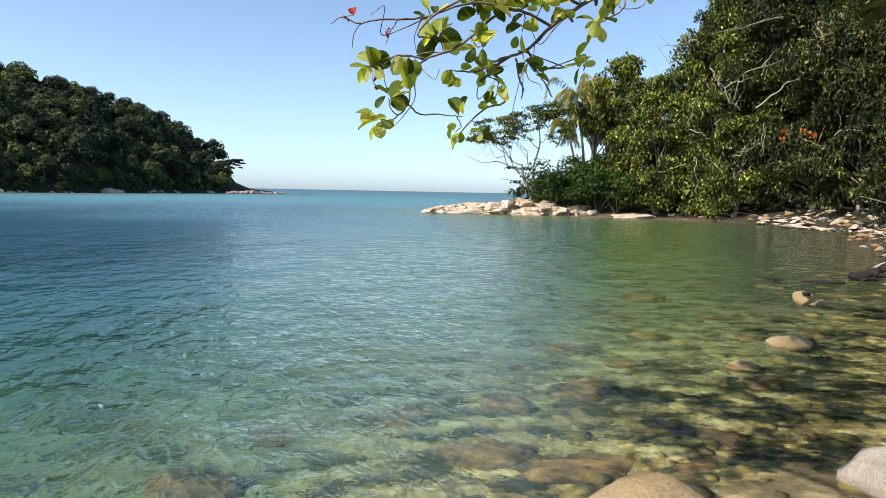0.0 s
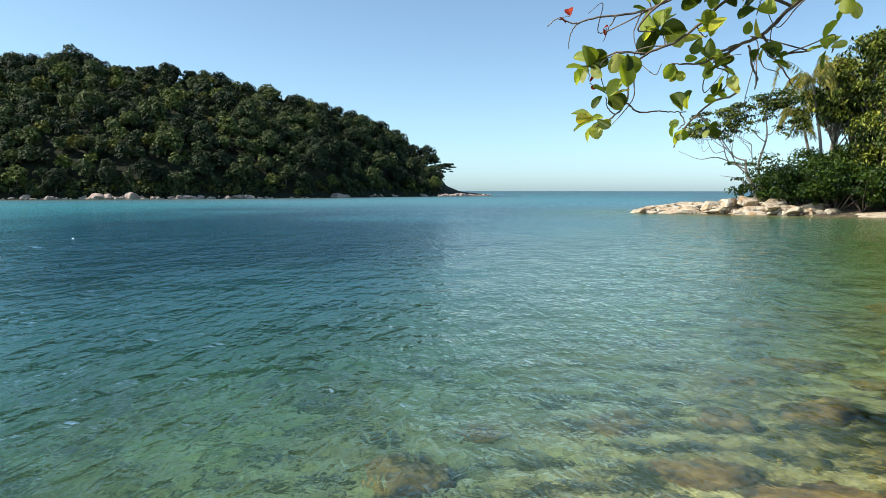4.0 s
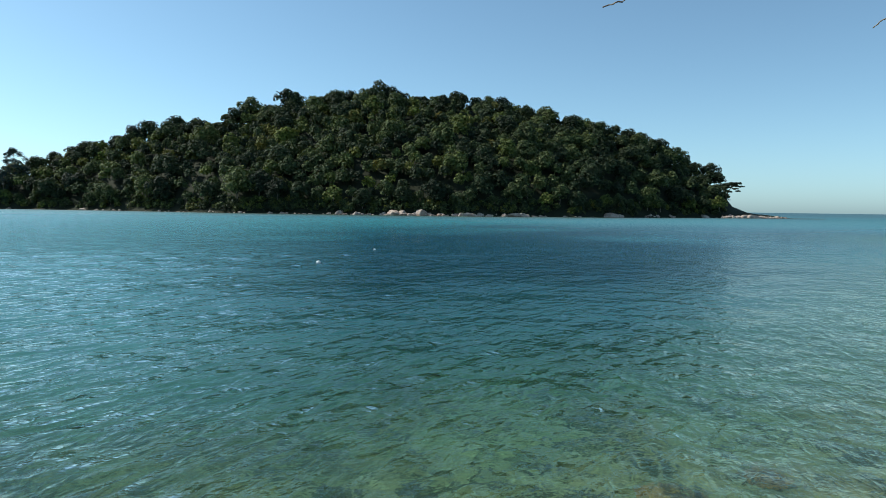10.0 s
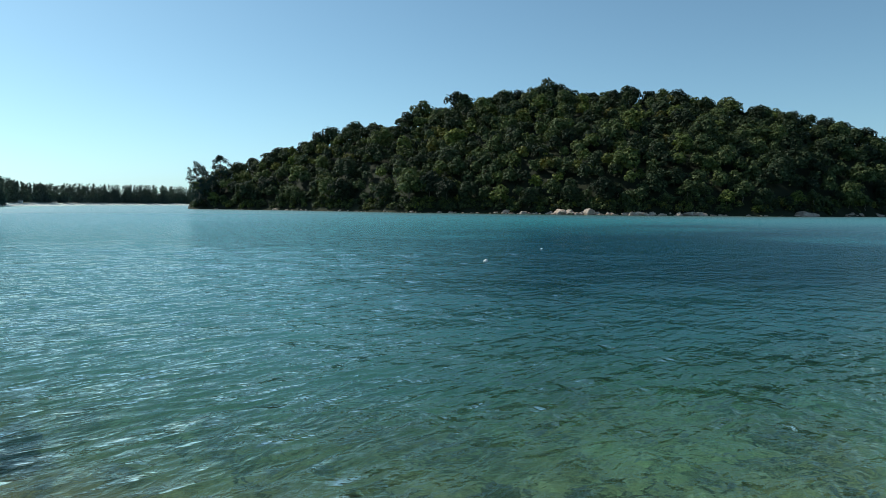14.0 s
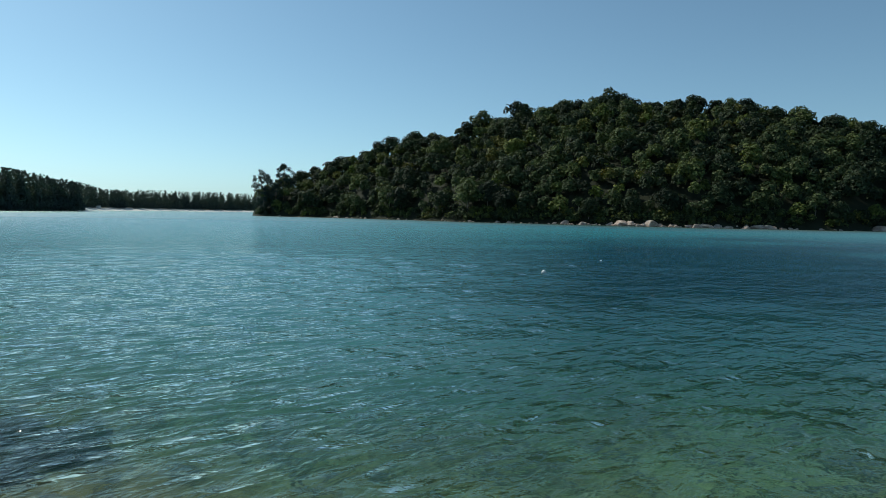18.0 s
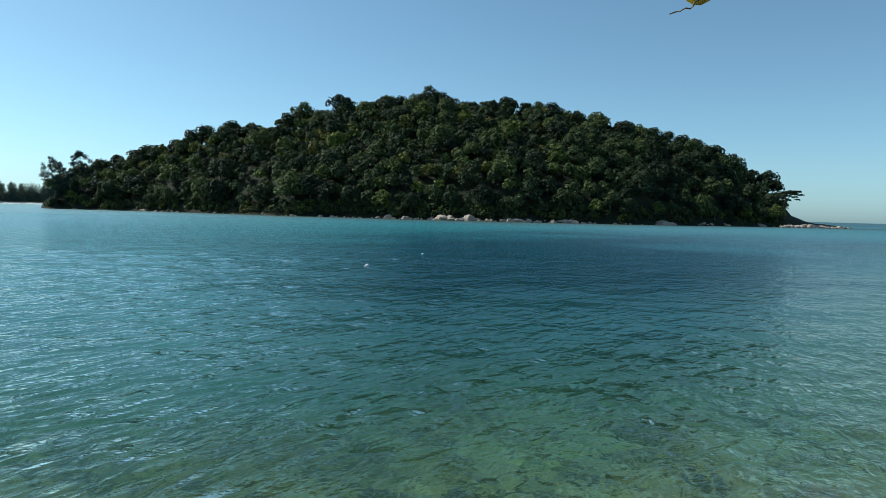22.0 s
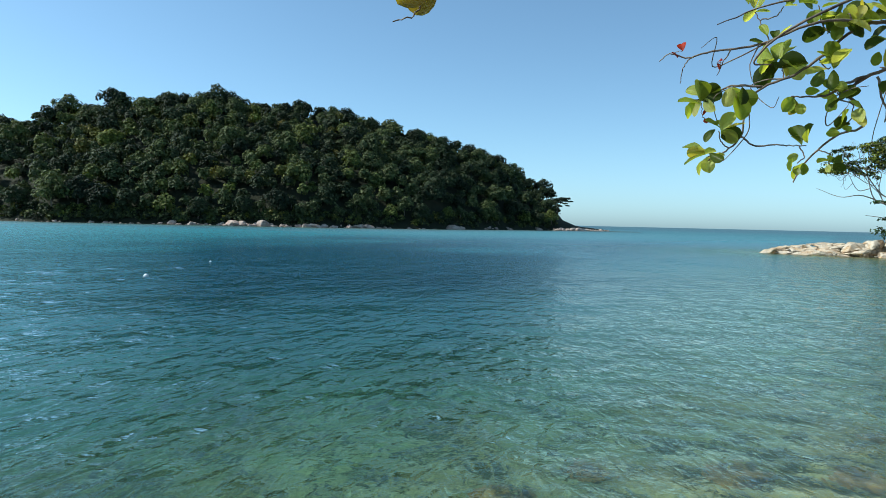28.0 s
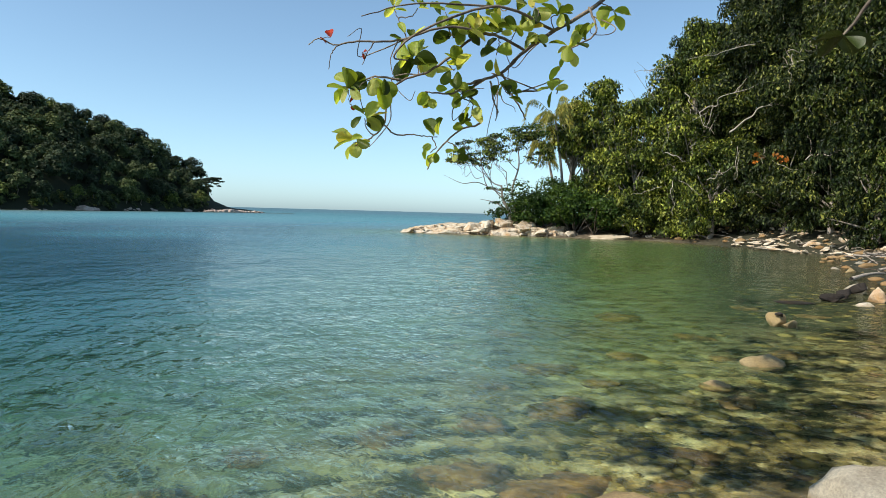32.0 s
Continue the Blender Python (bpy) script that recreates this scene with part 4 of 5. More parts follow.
for k in range(60000):
    az, s = rng.uniform(21.4, 79.0), rng.random() ** 0.9 * 1.1
    near = np.interp(az, SHORE_AZ, SHORE_FAR)
    wide = np.interp(az, [14, 20, 28, 40, 60, 72, 80], [8, 14, 60, 85, 85, 45, 12])
    d = near + 1.5 + s * wide
    p = np.array([-math.sin(radians(az)) * d, math.cos(radians(az)) * d])
    gap = 3.2 + 5.2 * rng.random() ** 1.1
    if all((p[0] - q[0]) ** 2 + (p[1] - q[1]) ** 2 > gap * gap for q in spots[-900:]):
        spots.append((p[0], p[1], az, s, gap))
    if len(spots) > 1450:
        break
spot = np.array(spots)
ground_z = terrain(spot[:, 0], spot[:, 1])
single = 0
wood_v, wood_tone = [], []


def canopy_top(az, d, over):
    """The height at which a crown there would stand out against the sky."""
    return 2.5 + d * math.tan(radians(float(np.interp(az, ISLE_AZ, ISLE_SKY)) + over))


for (x, y, az, s, gap), z in zip(spots, ground_z):
    kind = int(np.clip((gap - 3.2) / 5.2 * 7 + rng.uniform(0, 2.2), 0, 8))
    room = canopy_top(az, math.hypot(x, y), rng.uniform(0.0, 0.4)) - z + 0.3
    if (s > 0.93 or s < 0.05) and single < 280:
        single += 1
        woodland_tree(kind, (x, y, z - 0.3), rng.uniform(0, 6.3), min(rng.uniform(0.85, 1.15), max(room, 1.6) / tree_kinds[kind][3]), "dark green broadleaf tree on the wooded island", "trees of the island")
    else:
        r = gap * rng.uniform(0.56, 0.72)
        tall = 1.7 * r + 0.3 + 4.2 * rng.random() ** 2
        squeeze = min(1.0, max(room, 1.6) / tall)
        v, f = crown_arrays(rng, r, tall, 27.0, 0.74)
        wood_v.append((v * [1, 1, squeeze] + [x, y, z - 0.3], f))
        wood_tone.append(np.full(len(v), rng.random() * (0.72 + 0.28 * min(max((az - 30) / 12, 0), 1))))      # darker towards the right end: that slope's shade put into the crowns
for k in range(520):      # scrub along the waterline
    az = rng.uniform(21.3, 79.4)
    q = az_place(az, float(np.interp(az, SHORE_AZ, SHORE_FAR)) + rng.uniform(0.2, 4.0))
    r = rng.uniform(0.8, 1.7)
    v, f = crown_arrays(rng, r, 1.2 * r + 0.5, 20.0, 0.6)
    wood_v.append((v + [q.x, q.y, max(float(terrain(q.x, q.y)), 0.2) - 0.2], f))
    wood_tone.append(np.full(len(v), rng.random()))
woods = new("island_woodland", mesh_of("island_woodland", *joined(wood_v), wood_leaf))
woods.data.attributes.new("tone", "FLOAT", "POINT").data.foreach_set("value", np.concatenate(wood_tone).astype(np.float32))
tagged(woods, "dense dark green forest covering the island hill", "forest", kind="stuff")
# taller trees that break the skyline
for az, el, kind in ((60.6, 8.8, 4), (57.5, 9.5, 5), (56.8, 9.4, 4), (49.8, 10.4, 6), (48.9, 10.1, 5), (66.3, 6.9, 3), (69.2, 6.0, 5), (68.2, 6.4, 3), (43.3, 9.8, 3), (35.8, 8.65, 4), (24.9, 5.15, 4),
                     (22.5, 3.8, 5), (27.6, 6.3, 8), (53.4, 9.75, 7), (39.5, 9.35, 5), (33.2, 7.75, 4), (72.6, 4.6, 3), (26.4, 5.8, 5)):
    d = float(np.interp(az, SHORE_AZ, SHORE_FAR) + 0.97 * np.interp(az, [14, 20, 28, 40, 60, 72, 80], [8, 14, 60, 85, 85, 45, 12]))
    p = az_place(az, d)
    z = float(terrain(p.x, p.y)) - 0.5
    woodland_tree(kind, (p.x, p.y, z), az, min(1.9, (2.5 + d * math.tan(radians(el)) - z) / tree_kinds[kind][3]), "tall tree standing above the island's forest", "tall trees of the island")


def casuarina(name, at, h, rng, label, group, spread=0.22, lean=(0, 0), density=95):
    """An airy tree: a straight stem, rising limbs and tufts of needles."""
    t = new(name)
    t.location = at
    top = np.array([lean[0], lean[1], h])
    stem = bent((0, 0, -0.5), top, rng, h * 0.012, 8)
    child("trunk", mesh_of("trunk", *tube(stem, np.linspace(0.16, 0.03, 8) * h / 9, 6), bark_grey, True), t)
    clumps = []
    for k in range(density):
        u = rng.uniform(0.12, 1.0)
        a = rng.uniform(0, 6.28)
        out = h * spread * (0.25 + 0.75 * math.sin(3.14 * u)) * rng.uniform(0.3, 1.0)
        b = top * u
        e = b + np.array([math.cos(a) * out, math.sin(a) * out, out * 0.6])
        child("limb", mesh_of("limb", *tube(bent(b, e, rng, 0.05, 4), np.linspace(0.05, 0.015, 4), 4), bark_grey, True), t)
        clumps.append((*e, h * 0.046 * rng.uniform(0.5, 1.5), 1.2))
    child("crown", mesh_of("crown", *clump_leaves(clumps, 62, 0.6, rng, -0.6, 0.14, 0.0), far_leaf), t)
    return tagged(t, label, "tree", group)


for az, d, h in ((79.1, 300, 18.5), (77.3, 302, 21.5), (78.3, 306, 15), (76.6, 305, 15), (78.9, 298, 12), (77.9, 297, 13)):
    p = az_place(az, d)
    casuarina("casuarina_tree", (p.x, p.y, 0.4), h, rng, "airy grey-green casuarina tree at the island's end", "casuarinas of the island", 0.25, (rng.uniform(-1, 1), 0.5))
# the wind-bent tree at the tip
p = az_place(21.35, 299)
tip = new("umbrella_tree")
tip.location, tip.scale = (p.x, p.y, 3.6), (1.0, 1.0, 1.15)
line = smooth_line([(0, 0, -4), (0.8, 0, 4), (2.5, 0, 7.5), (5.5, 0, 9.0)], 5)
child("trunk", mesh_of("trunk", *tube(line, np.linspace(0.3, 0.07, len(line)), 6), bark_dark, True), tip)
child("crown", mesh_of("crown", *clump_leaves([(0.8, 0, 8.6, 1.8, 0.4), (3.0, 0.4, 9.0, 2.0, 0.32), (5.4, 0, 9.0, 1.7, 0.3), (6.6, 0.3, 8.0, 1.1, 0.3), (4.6, -.4, 7.2, 1.3, 0.3), (2.0, 0, 6.2, 1.1, 0.35), (4.0, 0.2, 8.2, 1.8, 0.3), (1.6, 0.2, 7.6, 1.5, 0.35), (5.6, 0, 6.4, 1.0, 0.3)], 60, 0.5, rng, 0.0), wood_leaf), tip)
tagged(tip, "wind-bent dark tree with flat layered crown", "tree")

# far coast
coast = []
for k in range(900):
    az = rng.uniform(77, 106)
    d = float(np.interp(az, LAND_AZ, LAND_FAR)) + (3 if az > 92.5 else 34) + rng.random() ** 1.4 * 60
    p = az_place(az, d)
    z = float(terrain(p.x, p.y))
    h = (2.5 + d * math.tan(radians(rng.uniform(0.85, 1.35) + 0.5 * min(max((az - 90.5) / 2.5, 0), 1) + 0.75 * min(max((az - 93) / 4, 0), 1))) - z) / 1.08
    clumps = [(p.x, p.y, z + 1.2, h * 0.36, 0.9)] + [(p.x + rng.normal(0, 0.5), p.y + rng.normal(0, 0.5), z + h * u, h * (0.30 - 0.25 * u), 1.3) for u in (0.1, 0.26, 0.42, 0.57, 0.71, 0.83, 0.93, 1.02, 1.1)]
    coast.append(clump_leaves(clumps, 3.6, 1.4, rng, -1.2, 0.26, 0.2))
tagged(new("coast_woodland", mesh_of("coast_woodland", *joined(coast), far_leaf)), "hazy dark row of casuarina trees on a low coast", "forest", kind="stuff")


def beach_hut():
    h = new("beach_hut")
    p = az_place(91.2, 490)
    h.matrix_world = Matrix.Translation((p.x, p.y, float(terrain(p.x, p.y)))) @ Matrix.Rotation(radians(80), 4, "Z") @ Matrix.Scale(0.6, 4)
    plaster = Nodes("white_plaster")
    wall = plaster.done(plaster.ramp(plaster.noise(1.5, 4), [(0.3, (0.7, 0.69, 0.66)), (0.7, (0.82, 0.81, 0.78))]), 0.8)
    tin = Nodes("tin_roof")
    roof = tin.done(tin.ramp(tin.noise(2, 4), [(0.3, (0.25, 0.24, 0.24)), (0.7, (0.4, 0.38, 0.36))]), 0.5)
    v = [(x, y, z) for z in (0, 2.4) for x, y in ((-2, -1.5), (2, -1.5), (2, 1.5), (-2, 1.5))]
    child("wall", mesh_of("wall", v, [(0, 1, 5, 4), (1, 2, 6, 5), (2, 3, 7, 6), (3, 0, 4, 7)], wall), h)
    v = [(-2.4, -1.9, 2.4), (2.4, -1.9, 2.4), (2.4, 1.9, 2.4), (-2.4, 1.9, 2.4), (-2.4, 0, 3.5), (2.4, 0, 3.5), (-2.4, 0, 3.4), (2.4, 0, 3.4)]
    child("roof", mesh_of("roof", v, [(0, 1, 5, 4), (2, 3, 4, 5), (3, 0, 4, 4), (1, 2, 5, 5)][:2], roof), h)
    return tagged(h, "small white hut under trees on a far beach", "hut")


beach_hut()


# ---- trees of the headland ----
def limb_system(rng, root, tops, r0, sides=6, wobble=0.25):
    """A stem or limb to each top, from the root."""
    out = []
    for t in tops:
        mid = np.asarray(root) * 0.45 + np.asarray(t) * 0.55 + rng.normal(0, wobble, 3)
        line = smooth_line([root, mid, t], 5)
        out.append(tube(line, np.linspace(r0, r0 * 0.25, len(line)), sides))
    return out


def shore_tree(az, d, h, r, seed, label, leaf=0.40, clumps=34, low=0.08, material=None, density=17):
    """A broad tree whose foliage hangs down to the ground."""
    rng = np.random.default_rng(seed)
    p = az_place(az, d)
    t = new("shore_tree")
    z = max(float(terrain(p.x, p.y)), 0.1)
    t.location = (p.x, p.y, z)
    spots = []
    for k in range(clumps):
        u = low + (1 - low) * (k + 0.5) / clumps
        a = rng.uniform(0, 6.28)
        out = r * (1 - 0.75 * max(0, u - 0.55) / 0.45) * rng.uniform(0.25, 1.0) * (0.75 + 0.5 * min(u * 2, 1)) * 0.85
        spots.append((math.cos(a) * out, math.sin(a) * out, h * u * 0.93, r * rng.uniform(0.18, 0.34), rng.uniform(0.7, 1.15)))
    trunk = tube(bent((0, 0, -0.6), (rng.normal(0, 0.6), rng.normal(0, 0.6), h * 0.6), rng, 0.2, 7), np.linspace(0.34, 0.12, 7), 8)
    child("trunk", mesh_of("trunk", *trunk, bark_grey, True), t)
    for s in spots[::3]:
        limb = limb_system(rng, (0, 0, s[2] * 0.55), [np.array(s[:3])], 0.10)
        child("limb", mesh_of("limb", *limb[0], bark_grey, True), t)
    child("crown", mesh_of("crown", *clump_leaves(spots, density, leaf, rng, 1.0, 0.24, 0.55, 0.75), material or shore_leaf), t)
    return tagged(t, label, "tree", "trees of the headland")


for k, (az, d, h, r) in enumerate(((-11.2, 82, 8.5, 3.0), (-12.8, 83, 14.0, 3.6), (-14.4, 78, 15.5, 4.2), (-16.8, 80, 19, 5.0), (-19.0, 78.5, 24, 6.0), (-22.6, 80, 26, 7.0),
                                   (-25.4, 78, 27, 7.5), (-28.8, 73, 27, 7.5), (-31.8, 68, 26, 7.5), (-35.2, 61, 24, 7.0), (-38.8, 54, 22, 6.5))):
    shore_tree(az, d, h, r, 40 + k, "tall broadleaf tree with vine-covered foliage above the beach", 0.37, 84, 0.05, shade_leaf if az < -19.5 else None, 125)
for k, (az, d, h, r) in enumerate(((-12.4, 80, 7.5, 3.2), (-15.2, 79.5, 9.0, 3.8), (-17.6, 77.5, 8.0, 3.6), (-20.3, 74, 10, 4.0), (-23.0, 74, 9.0, 4.0), (-25.8, 71, 8.5, 4.0), (-28.8, 67, 8.0, 3.8),
                                   (-31.6, 60, 9, 4.0), (-35, 52, 8, 3.5))):
    shore_tree(az, d, h, r, 60 + k, "leafy tree hanging low over the beach", 0.36, 60, 0.0, shade_leaf if az < -21.5 else None, 130)

# a second row behind, up the slope, added to close the sky gaps
for k, (az, d, h, r) in enumerate(((-18.2, 92, 15, 5.5), (-20.5, 92, 22, 7), (-23.8, 91, 23, 7), (-27, 88, 23, 7), (-30, 82, 22, 7), (-33.2, 76, 21, 7), (-36.5, 68, 19, 6.5), (-40, 60, 18, 6))):
    shore_tree(az, d, h, r, 160 + k, "dark broadleaf tree behind the first row", 1.0, 60, 0.03, shade_leaf, 24)
# crowns raised on bare stems behind the palm
for k, (az, d, h, r, low) in enumerate(((-9.4, 86, 14.6, 4.4, 0.62), (-11.6, 85, 16.4, 4.6, 0.45), (-10.4, 90, 13.5, 4.2, 0.6))):
    shore_tree(az, d, h, r, 140 + k, "tree with a raised leafy crown behind the palm", 0.5, 60, low, None, 60)


def shrub(az, d, h, r, seed, label):
    rng = np.random.default_rng(seed)
    p = az_place(az, d)
    t = new("shrub")
    t.location = (p.x, p.y, max(float(terrain(p.x, p.y)), 0.2) - 0.1)
    spots = [(rng.normal(0, r * 0.45), rng.normal(0, r * 0.35), h * rng.uniform(0.15, 0.85), r * rng.uniform(0.25, 0.42), 0.8) for _ in range(34)]
    for s in spots[::4]:
        child("stem", mesh_of("stem", *tube(bent((0, 0, -0.2), s[:3], rng, 0.1, 5), np.linspace(0.07, 0.03, 5), 5), bark_dark, True), t)
    child("crown", mesh_of("crown", *clump_leaves(spots, 70, 0.34, rng, 0.1, 0.30, 0.3), bush_leaf), t)
    return tagged(t, label, "shrub", "shrubs of the point")


for k, (az, d, h, r) in enumerate(((-5.6, 79.8, 4.6, 3.6), (-7.4, 79, 5.8, 4.0), (-9.6, 78, 5.6, 3.8), (-4.1, 80.8, 2.8, 2.2), (-11.3, 77.5, 4.8, 3.0), (-8.4, 81.5, 6.0, 3.6))):
    shrub(az, d, h, r, 80 + k, "dense dark green shrub above the rocks")


def twisted_tree():
    """The open, wind-combed tree on the point: bare grey limbs under a thin flat crown."""
    rng = np.random.default_rng(91)
    t = new("twisted_tree")
    p = az_place(-4.3, 80)
    t.location = (p.x, p.y, 1.3)
    t.scale = (1.12, 1.12, 1.16)
    child("trunk", mesh_of("trunk", *tube(smooth_line([(0, 0, -1), (-0.3, 0, 1.2), (-1.0, 0, 2.6), (-1.2, 0, 4.0)], 5), np.linspace(0.2, 0.11, 16), 7), bark_grey, True), t)
    child("trunk", mesh_of("trunk", *tube(smooth_line([(0.4, 0, -1), (0.3, 0.2, 1.5), (0.0, 0.2, 3.6), (0.6, 0.1, 6.0), (0.4, 0, 8.2)], 5), np.linspace(0.17, 0.05, 21), 7), bark_grey, True), t)
    spots = []

    def grow(a, way, ln, r, level):
        """A limb, and what forks from it; the crown is combed to the lee side and kept flat on top."""
        way = unit(way)
        mid = a + way * ln * 0.5 + rng.normal(0, 0.10, 3) * ln
        b = a + way * ln + rng.normal(0, 0.08, 3) * ln + np.array([0, 0, -0.06 * ln * level])
        b[2] = min(b[2], 9.3 + 0.22 * min(b[0], 0))
        if b[0] < -2.6:
            b[2] = max(b[2], 5.6 - 0.1 * b[0])
        line = smooth_line([a, mid, b], 4)
        child("limb" if level < 2 else "twig", mesh_of("limb", *tube(line, np.linspace(r, r * 0.55, len(line)), 5), bark_grey, True), t)
        if level >= 2:
            spots.append((*b, rng.uniform(0.35, 0.75), 0.5))
        if level < 3:
            for k in range(3):
                turn = rng.normal(0, 0.55, 3) + [0, 0, 0.12]
                grow(b if k else line[len(line) * 2 // 3], way + turn, ln * rng.uniform(0.6, 0.85), r * 0.55, level + 1)

    for a, way, ln, r in (((-1.2, 0, 3.9), (-1.0, 0.1, 0.75), 2.6, 0.08), ((-1.1, 0, 3.4), (-1.0, -0.3, 0.35), 2.7, 0.07), ((-1.0, 0, 2.6), (-0.6, 0.2, 0.9), 2.6, 0.07),
                          ((0.5, 0.1, 5.6), (-0.8, 0, 0.9), 2.0, 0.06), ((0.4, 0, 7.6), (0.5, 0, 0.5), 1.2, 0.05), ((0.5, 0.1, 6.2), (0.9, 0.2, 0.8), 1.6, 0.05), ((0.1, 0.2, 3.0), (-0.5, 0, 1.0), 2.4, 0.06)):
        grow(np.array(a), np.array(way), ln, r, 0)
    spots += [(-0.9, 0, 8.6, 1.1, 0.4), (0.5, 0.3, 8.9, 1.3, 0.4), (1.6, 0.2, 8.7, 1.1, 0.4)]
    child("crown", mesh_of("crown", *clump_leaves(spots, 55, 0.27, rng, 0.0, 0.3, 0.1), shore_leaf), t)
    flat = [(0.1, -0.5, 9.5, 1.3, 0.35), (1.8, -0.8, 9.8, 1.4, 0.4), (-1.6, -0.3, 8.9, 1.2, 0.35), (1.0, -0.5, 9.0, 1.2, 0.4), (2.8, 0.3, 9.2, 1.3, 0.5), (-0.8, 0, 3.5, 0.9, 0.3), (-2.3, 0.1, 3.6, 0.9, 0.25), (-1.7, 0.1, 2.1, 0.8, 0.35), (0.6, 0.2, 3.1, 0.9, 0.4)]
    child("crown", mesh_of("crown", *clump_leaves(flat, 85, 0.27, rng, 0.0, 0.3, 0.1), bush_leaf), t)
    thin = [(-3.4, -0.2, 8.3, 1.2, 0.4), (-5.1, -0.1, 7.6, 1.1, 0.4), (-6.0, 0, 6.7, 0.8, 0.4), (-2.7, -0.1, 7.2, 1.0, 0.4), (-1.0, -0.3, 7.9, 1.0, 0.4), (-4.2, 0, 7.0, 0.9, 0.4)]
    child("crown", mesh_of("crown", *clump_leaves(thin, 38, 0.25, rng, 0.0, 0.3, 0.1), bush_leaf), t)
    low = smooth_line([(-1.0, 0, 3.0), (-3.6, 0, 4.2), (-5.4, 0, 4.1), (-7.4, 0, 4.9)], 6)
    child("limb", mesh_of("limb", *tube(low, np.linspace(0.07, 0.015, len(low)), 5), bark_grey, True), t)
    low = smooth_line([(-0.6, 0, 1.4), (-1.8, 0, 2.2), (-3.4, 0, 2.5)], 6)
    child("limb", mesh_of("limb", *tube(low, np.linspace(0.06, 0.02, len(low)), 5), bark_grey, True), t)
    return tagged(t, "open wind-combed tree with bare grey limbs on the point", "tree")


twisted_tree()


def coconut_palm(base, top, seed, label, fronds=24, length=4.2):
    rng = np.random.default_rng(seed)
    t = new("coconut_palm")
    t.location = base
    top = np.array(top) - np.array(base)
    line = smooth_line([(0, 0, -1), top * 0.35 + [0.25, 0, 0], top * 0.7 + [0.15, 0, 0], top], 6)
    child("trunk", mesh_of("trunk", *tube(line, np.linspace(0.2, 0.12, len(line)), 8), bark_grey, True), t)
    for k in range(fronds):
        a = k * 2.4 + rng.uniform(-0.2, 0.2)
        rise = rng.uniform(-1.2, 2.2)
        ln = length * rng.uniform(0.75, 1.1)
        out = np.array([math.cos(a), math.sin(a), 0])
        rib = smooth_line([top, top + out * ln * 0.4 * (1 - 0.35 * abs(min(rise, 0))) + [0, 0, 0.35 * ln * (0.4 + rise * 0.4)], top + out * ln * 0.62 * (1 - 0.3 * abs(min(rise, 0))) + [0, 0, ln * (rise * 0.28 - 0.12)],
                           top + out * ln * 0.75 + [0, 0, ln * (rise * 0.2 - 0.55)]], 6)
        f = child("frond", mesh_of("rib", *tube(rib, np.linspace(0.035, 0.008, len(rib)), 4), palm_leaf, True), t)
        at = np.repeat(rib[2:], 12, 0) + rng.normal(0, 0.05, (12 * len(rib[2:]), 3))
        side = np.cross(out, [0, 0, 1]) * np.tile([1, -1], len(at) // 2)[:, None] * 0.55 + out * 0.45 + np.array([0, 0, -0.8]) + rng.normal(0, 0.15, (len(at), 3))
        child("leaflet_fringe", mesh_of("leaflet_fringe", *blades(at, side, np.full(len(at), 0.85), rng, 0.03), palm_leaf), f)
    return tagged(t, label, "palm", "palms of the headland")


p0, p1 = az_place(-8.6, 84), az_place(-7.7, 84)
coconut_palm((p0.x, p0.y, 3.0), (p1.x, p1.y, 14.6), 7, "coconut palm with yellowing drooping fronds", 18, 4.8)
p0, p1 = az_place(-7.9, 88), az_place(-7.0, 88)
coconut_palm((p0.x, p0.y, 3.4), (p1.x, p1.y, 11.5), 8, "lower coconut palm behind the shrubs", 12, 3.4)


# bare limbs, vines and withered leaves in front of the headland's foliage
def bare_branch(points, r, label):
    line = smooth_line(points, 6)
    ob = new("bare_branch", mesh_of("bare_branch", *tube(line, np.linspace(r, r * 0.3, len(line)), 6), bark_pale, True))
    return tagged(ob, label, "branch", "bare branches of the headland")


rng = np.random.default_rng(23)
for az, el, d, da, de, r in ((-16.5, 6.9, 74, -3.2, 1.4, 0.10), (-19.2, 8.6, 72, -4.5, 2.0, 0.09), (-21.5, 7.0, 71, -3.6, 2.6, 0.13), (-18.0, 10.2, 72, -2.4, -3.6, 0.07), (-24, 11.5, 70, -4.0, 0.6, 0.08),
                             (-17.0, 12.4, 74, 3.0, -0.8, 0.06), (-20.0, 3.2, 70, -2.2, 1.0, 0.07), (-26, 8.4, 68, -4.0, 1.4, 0.09), (-23, 13.6, 72, 5.0, -1.2, 0.07), (-27.5, 5.0, 63, -3.0, 0.5, 0.07),
                             (-16.6, 8.4, 78, 2.6, 3.4, 0.06), (-17.4, 10.6, 77, 3.2, 1.8, 0.06), (-15.2, 8.0, 77, 1.6, 2.4, 0.05)):
    q0, q1 = az_place(az, d + 1.0), az_place(az + da, d - 1.0)
    a = (q0.x, q0.y, 2.5 + d * math.tan(radians(el)))
    b = (q1.x, q1.y, 2.5 + d * math.tan(radians(el + de)))
    line = bent(a, b, rng, 0.2, 8)
    bare_branch(line, r * 0.7, "bleached bare branch among the leaves")
    for _ in range(2):
        k = int(rng.integers(2, 6))
        bare_branch(bent(line[k], line[k] + rng.normal(0, 0.9, 3) + [0, 0, 0.4], rng, 0.12, 5), r * 0.4, "thin bleached twig forking from a bare branch")
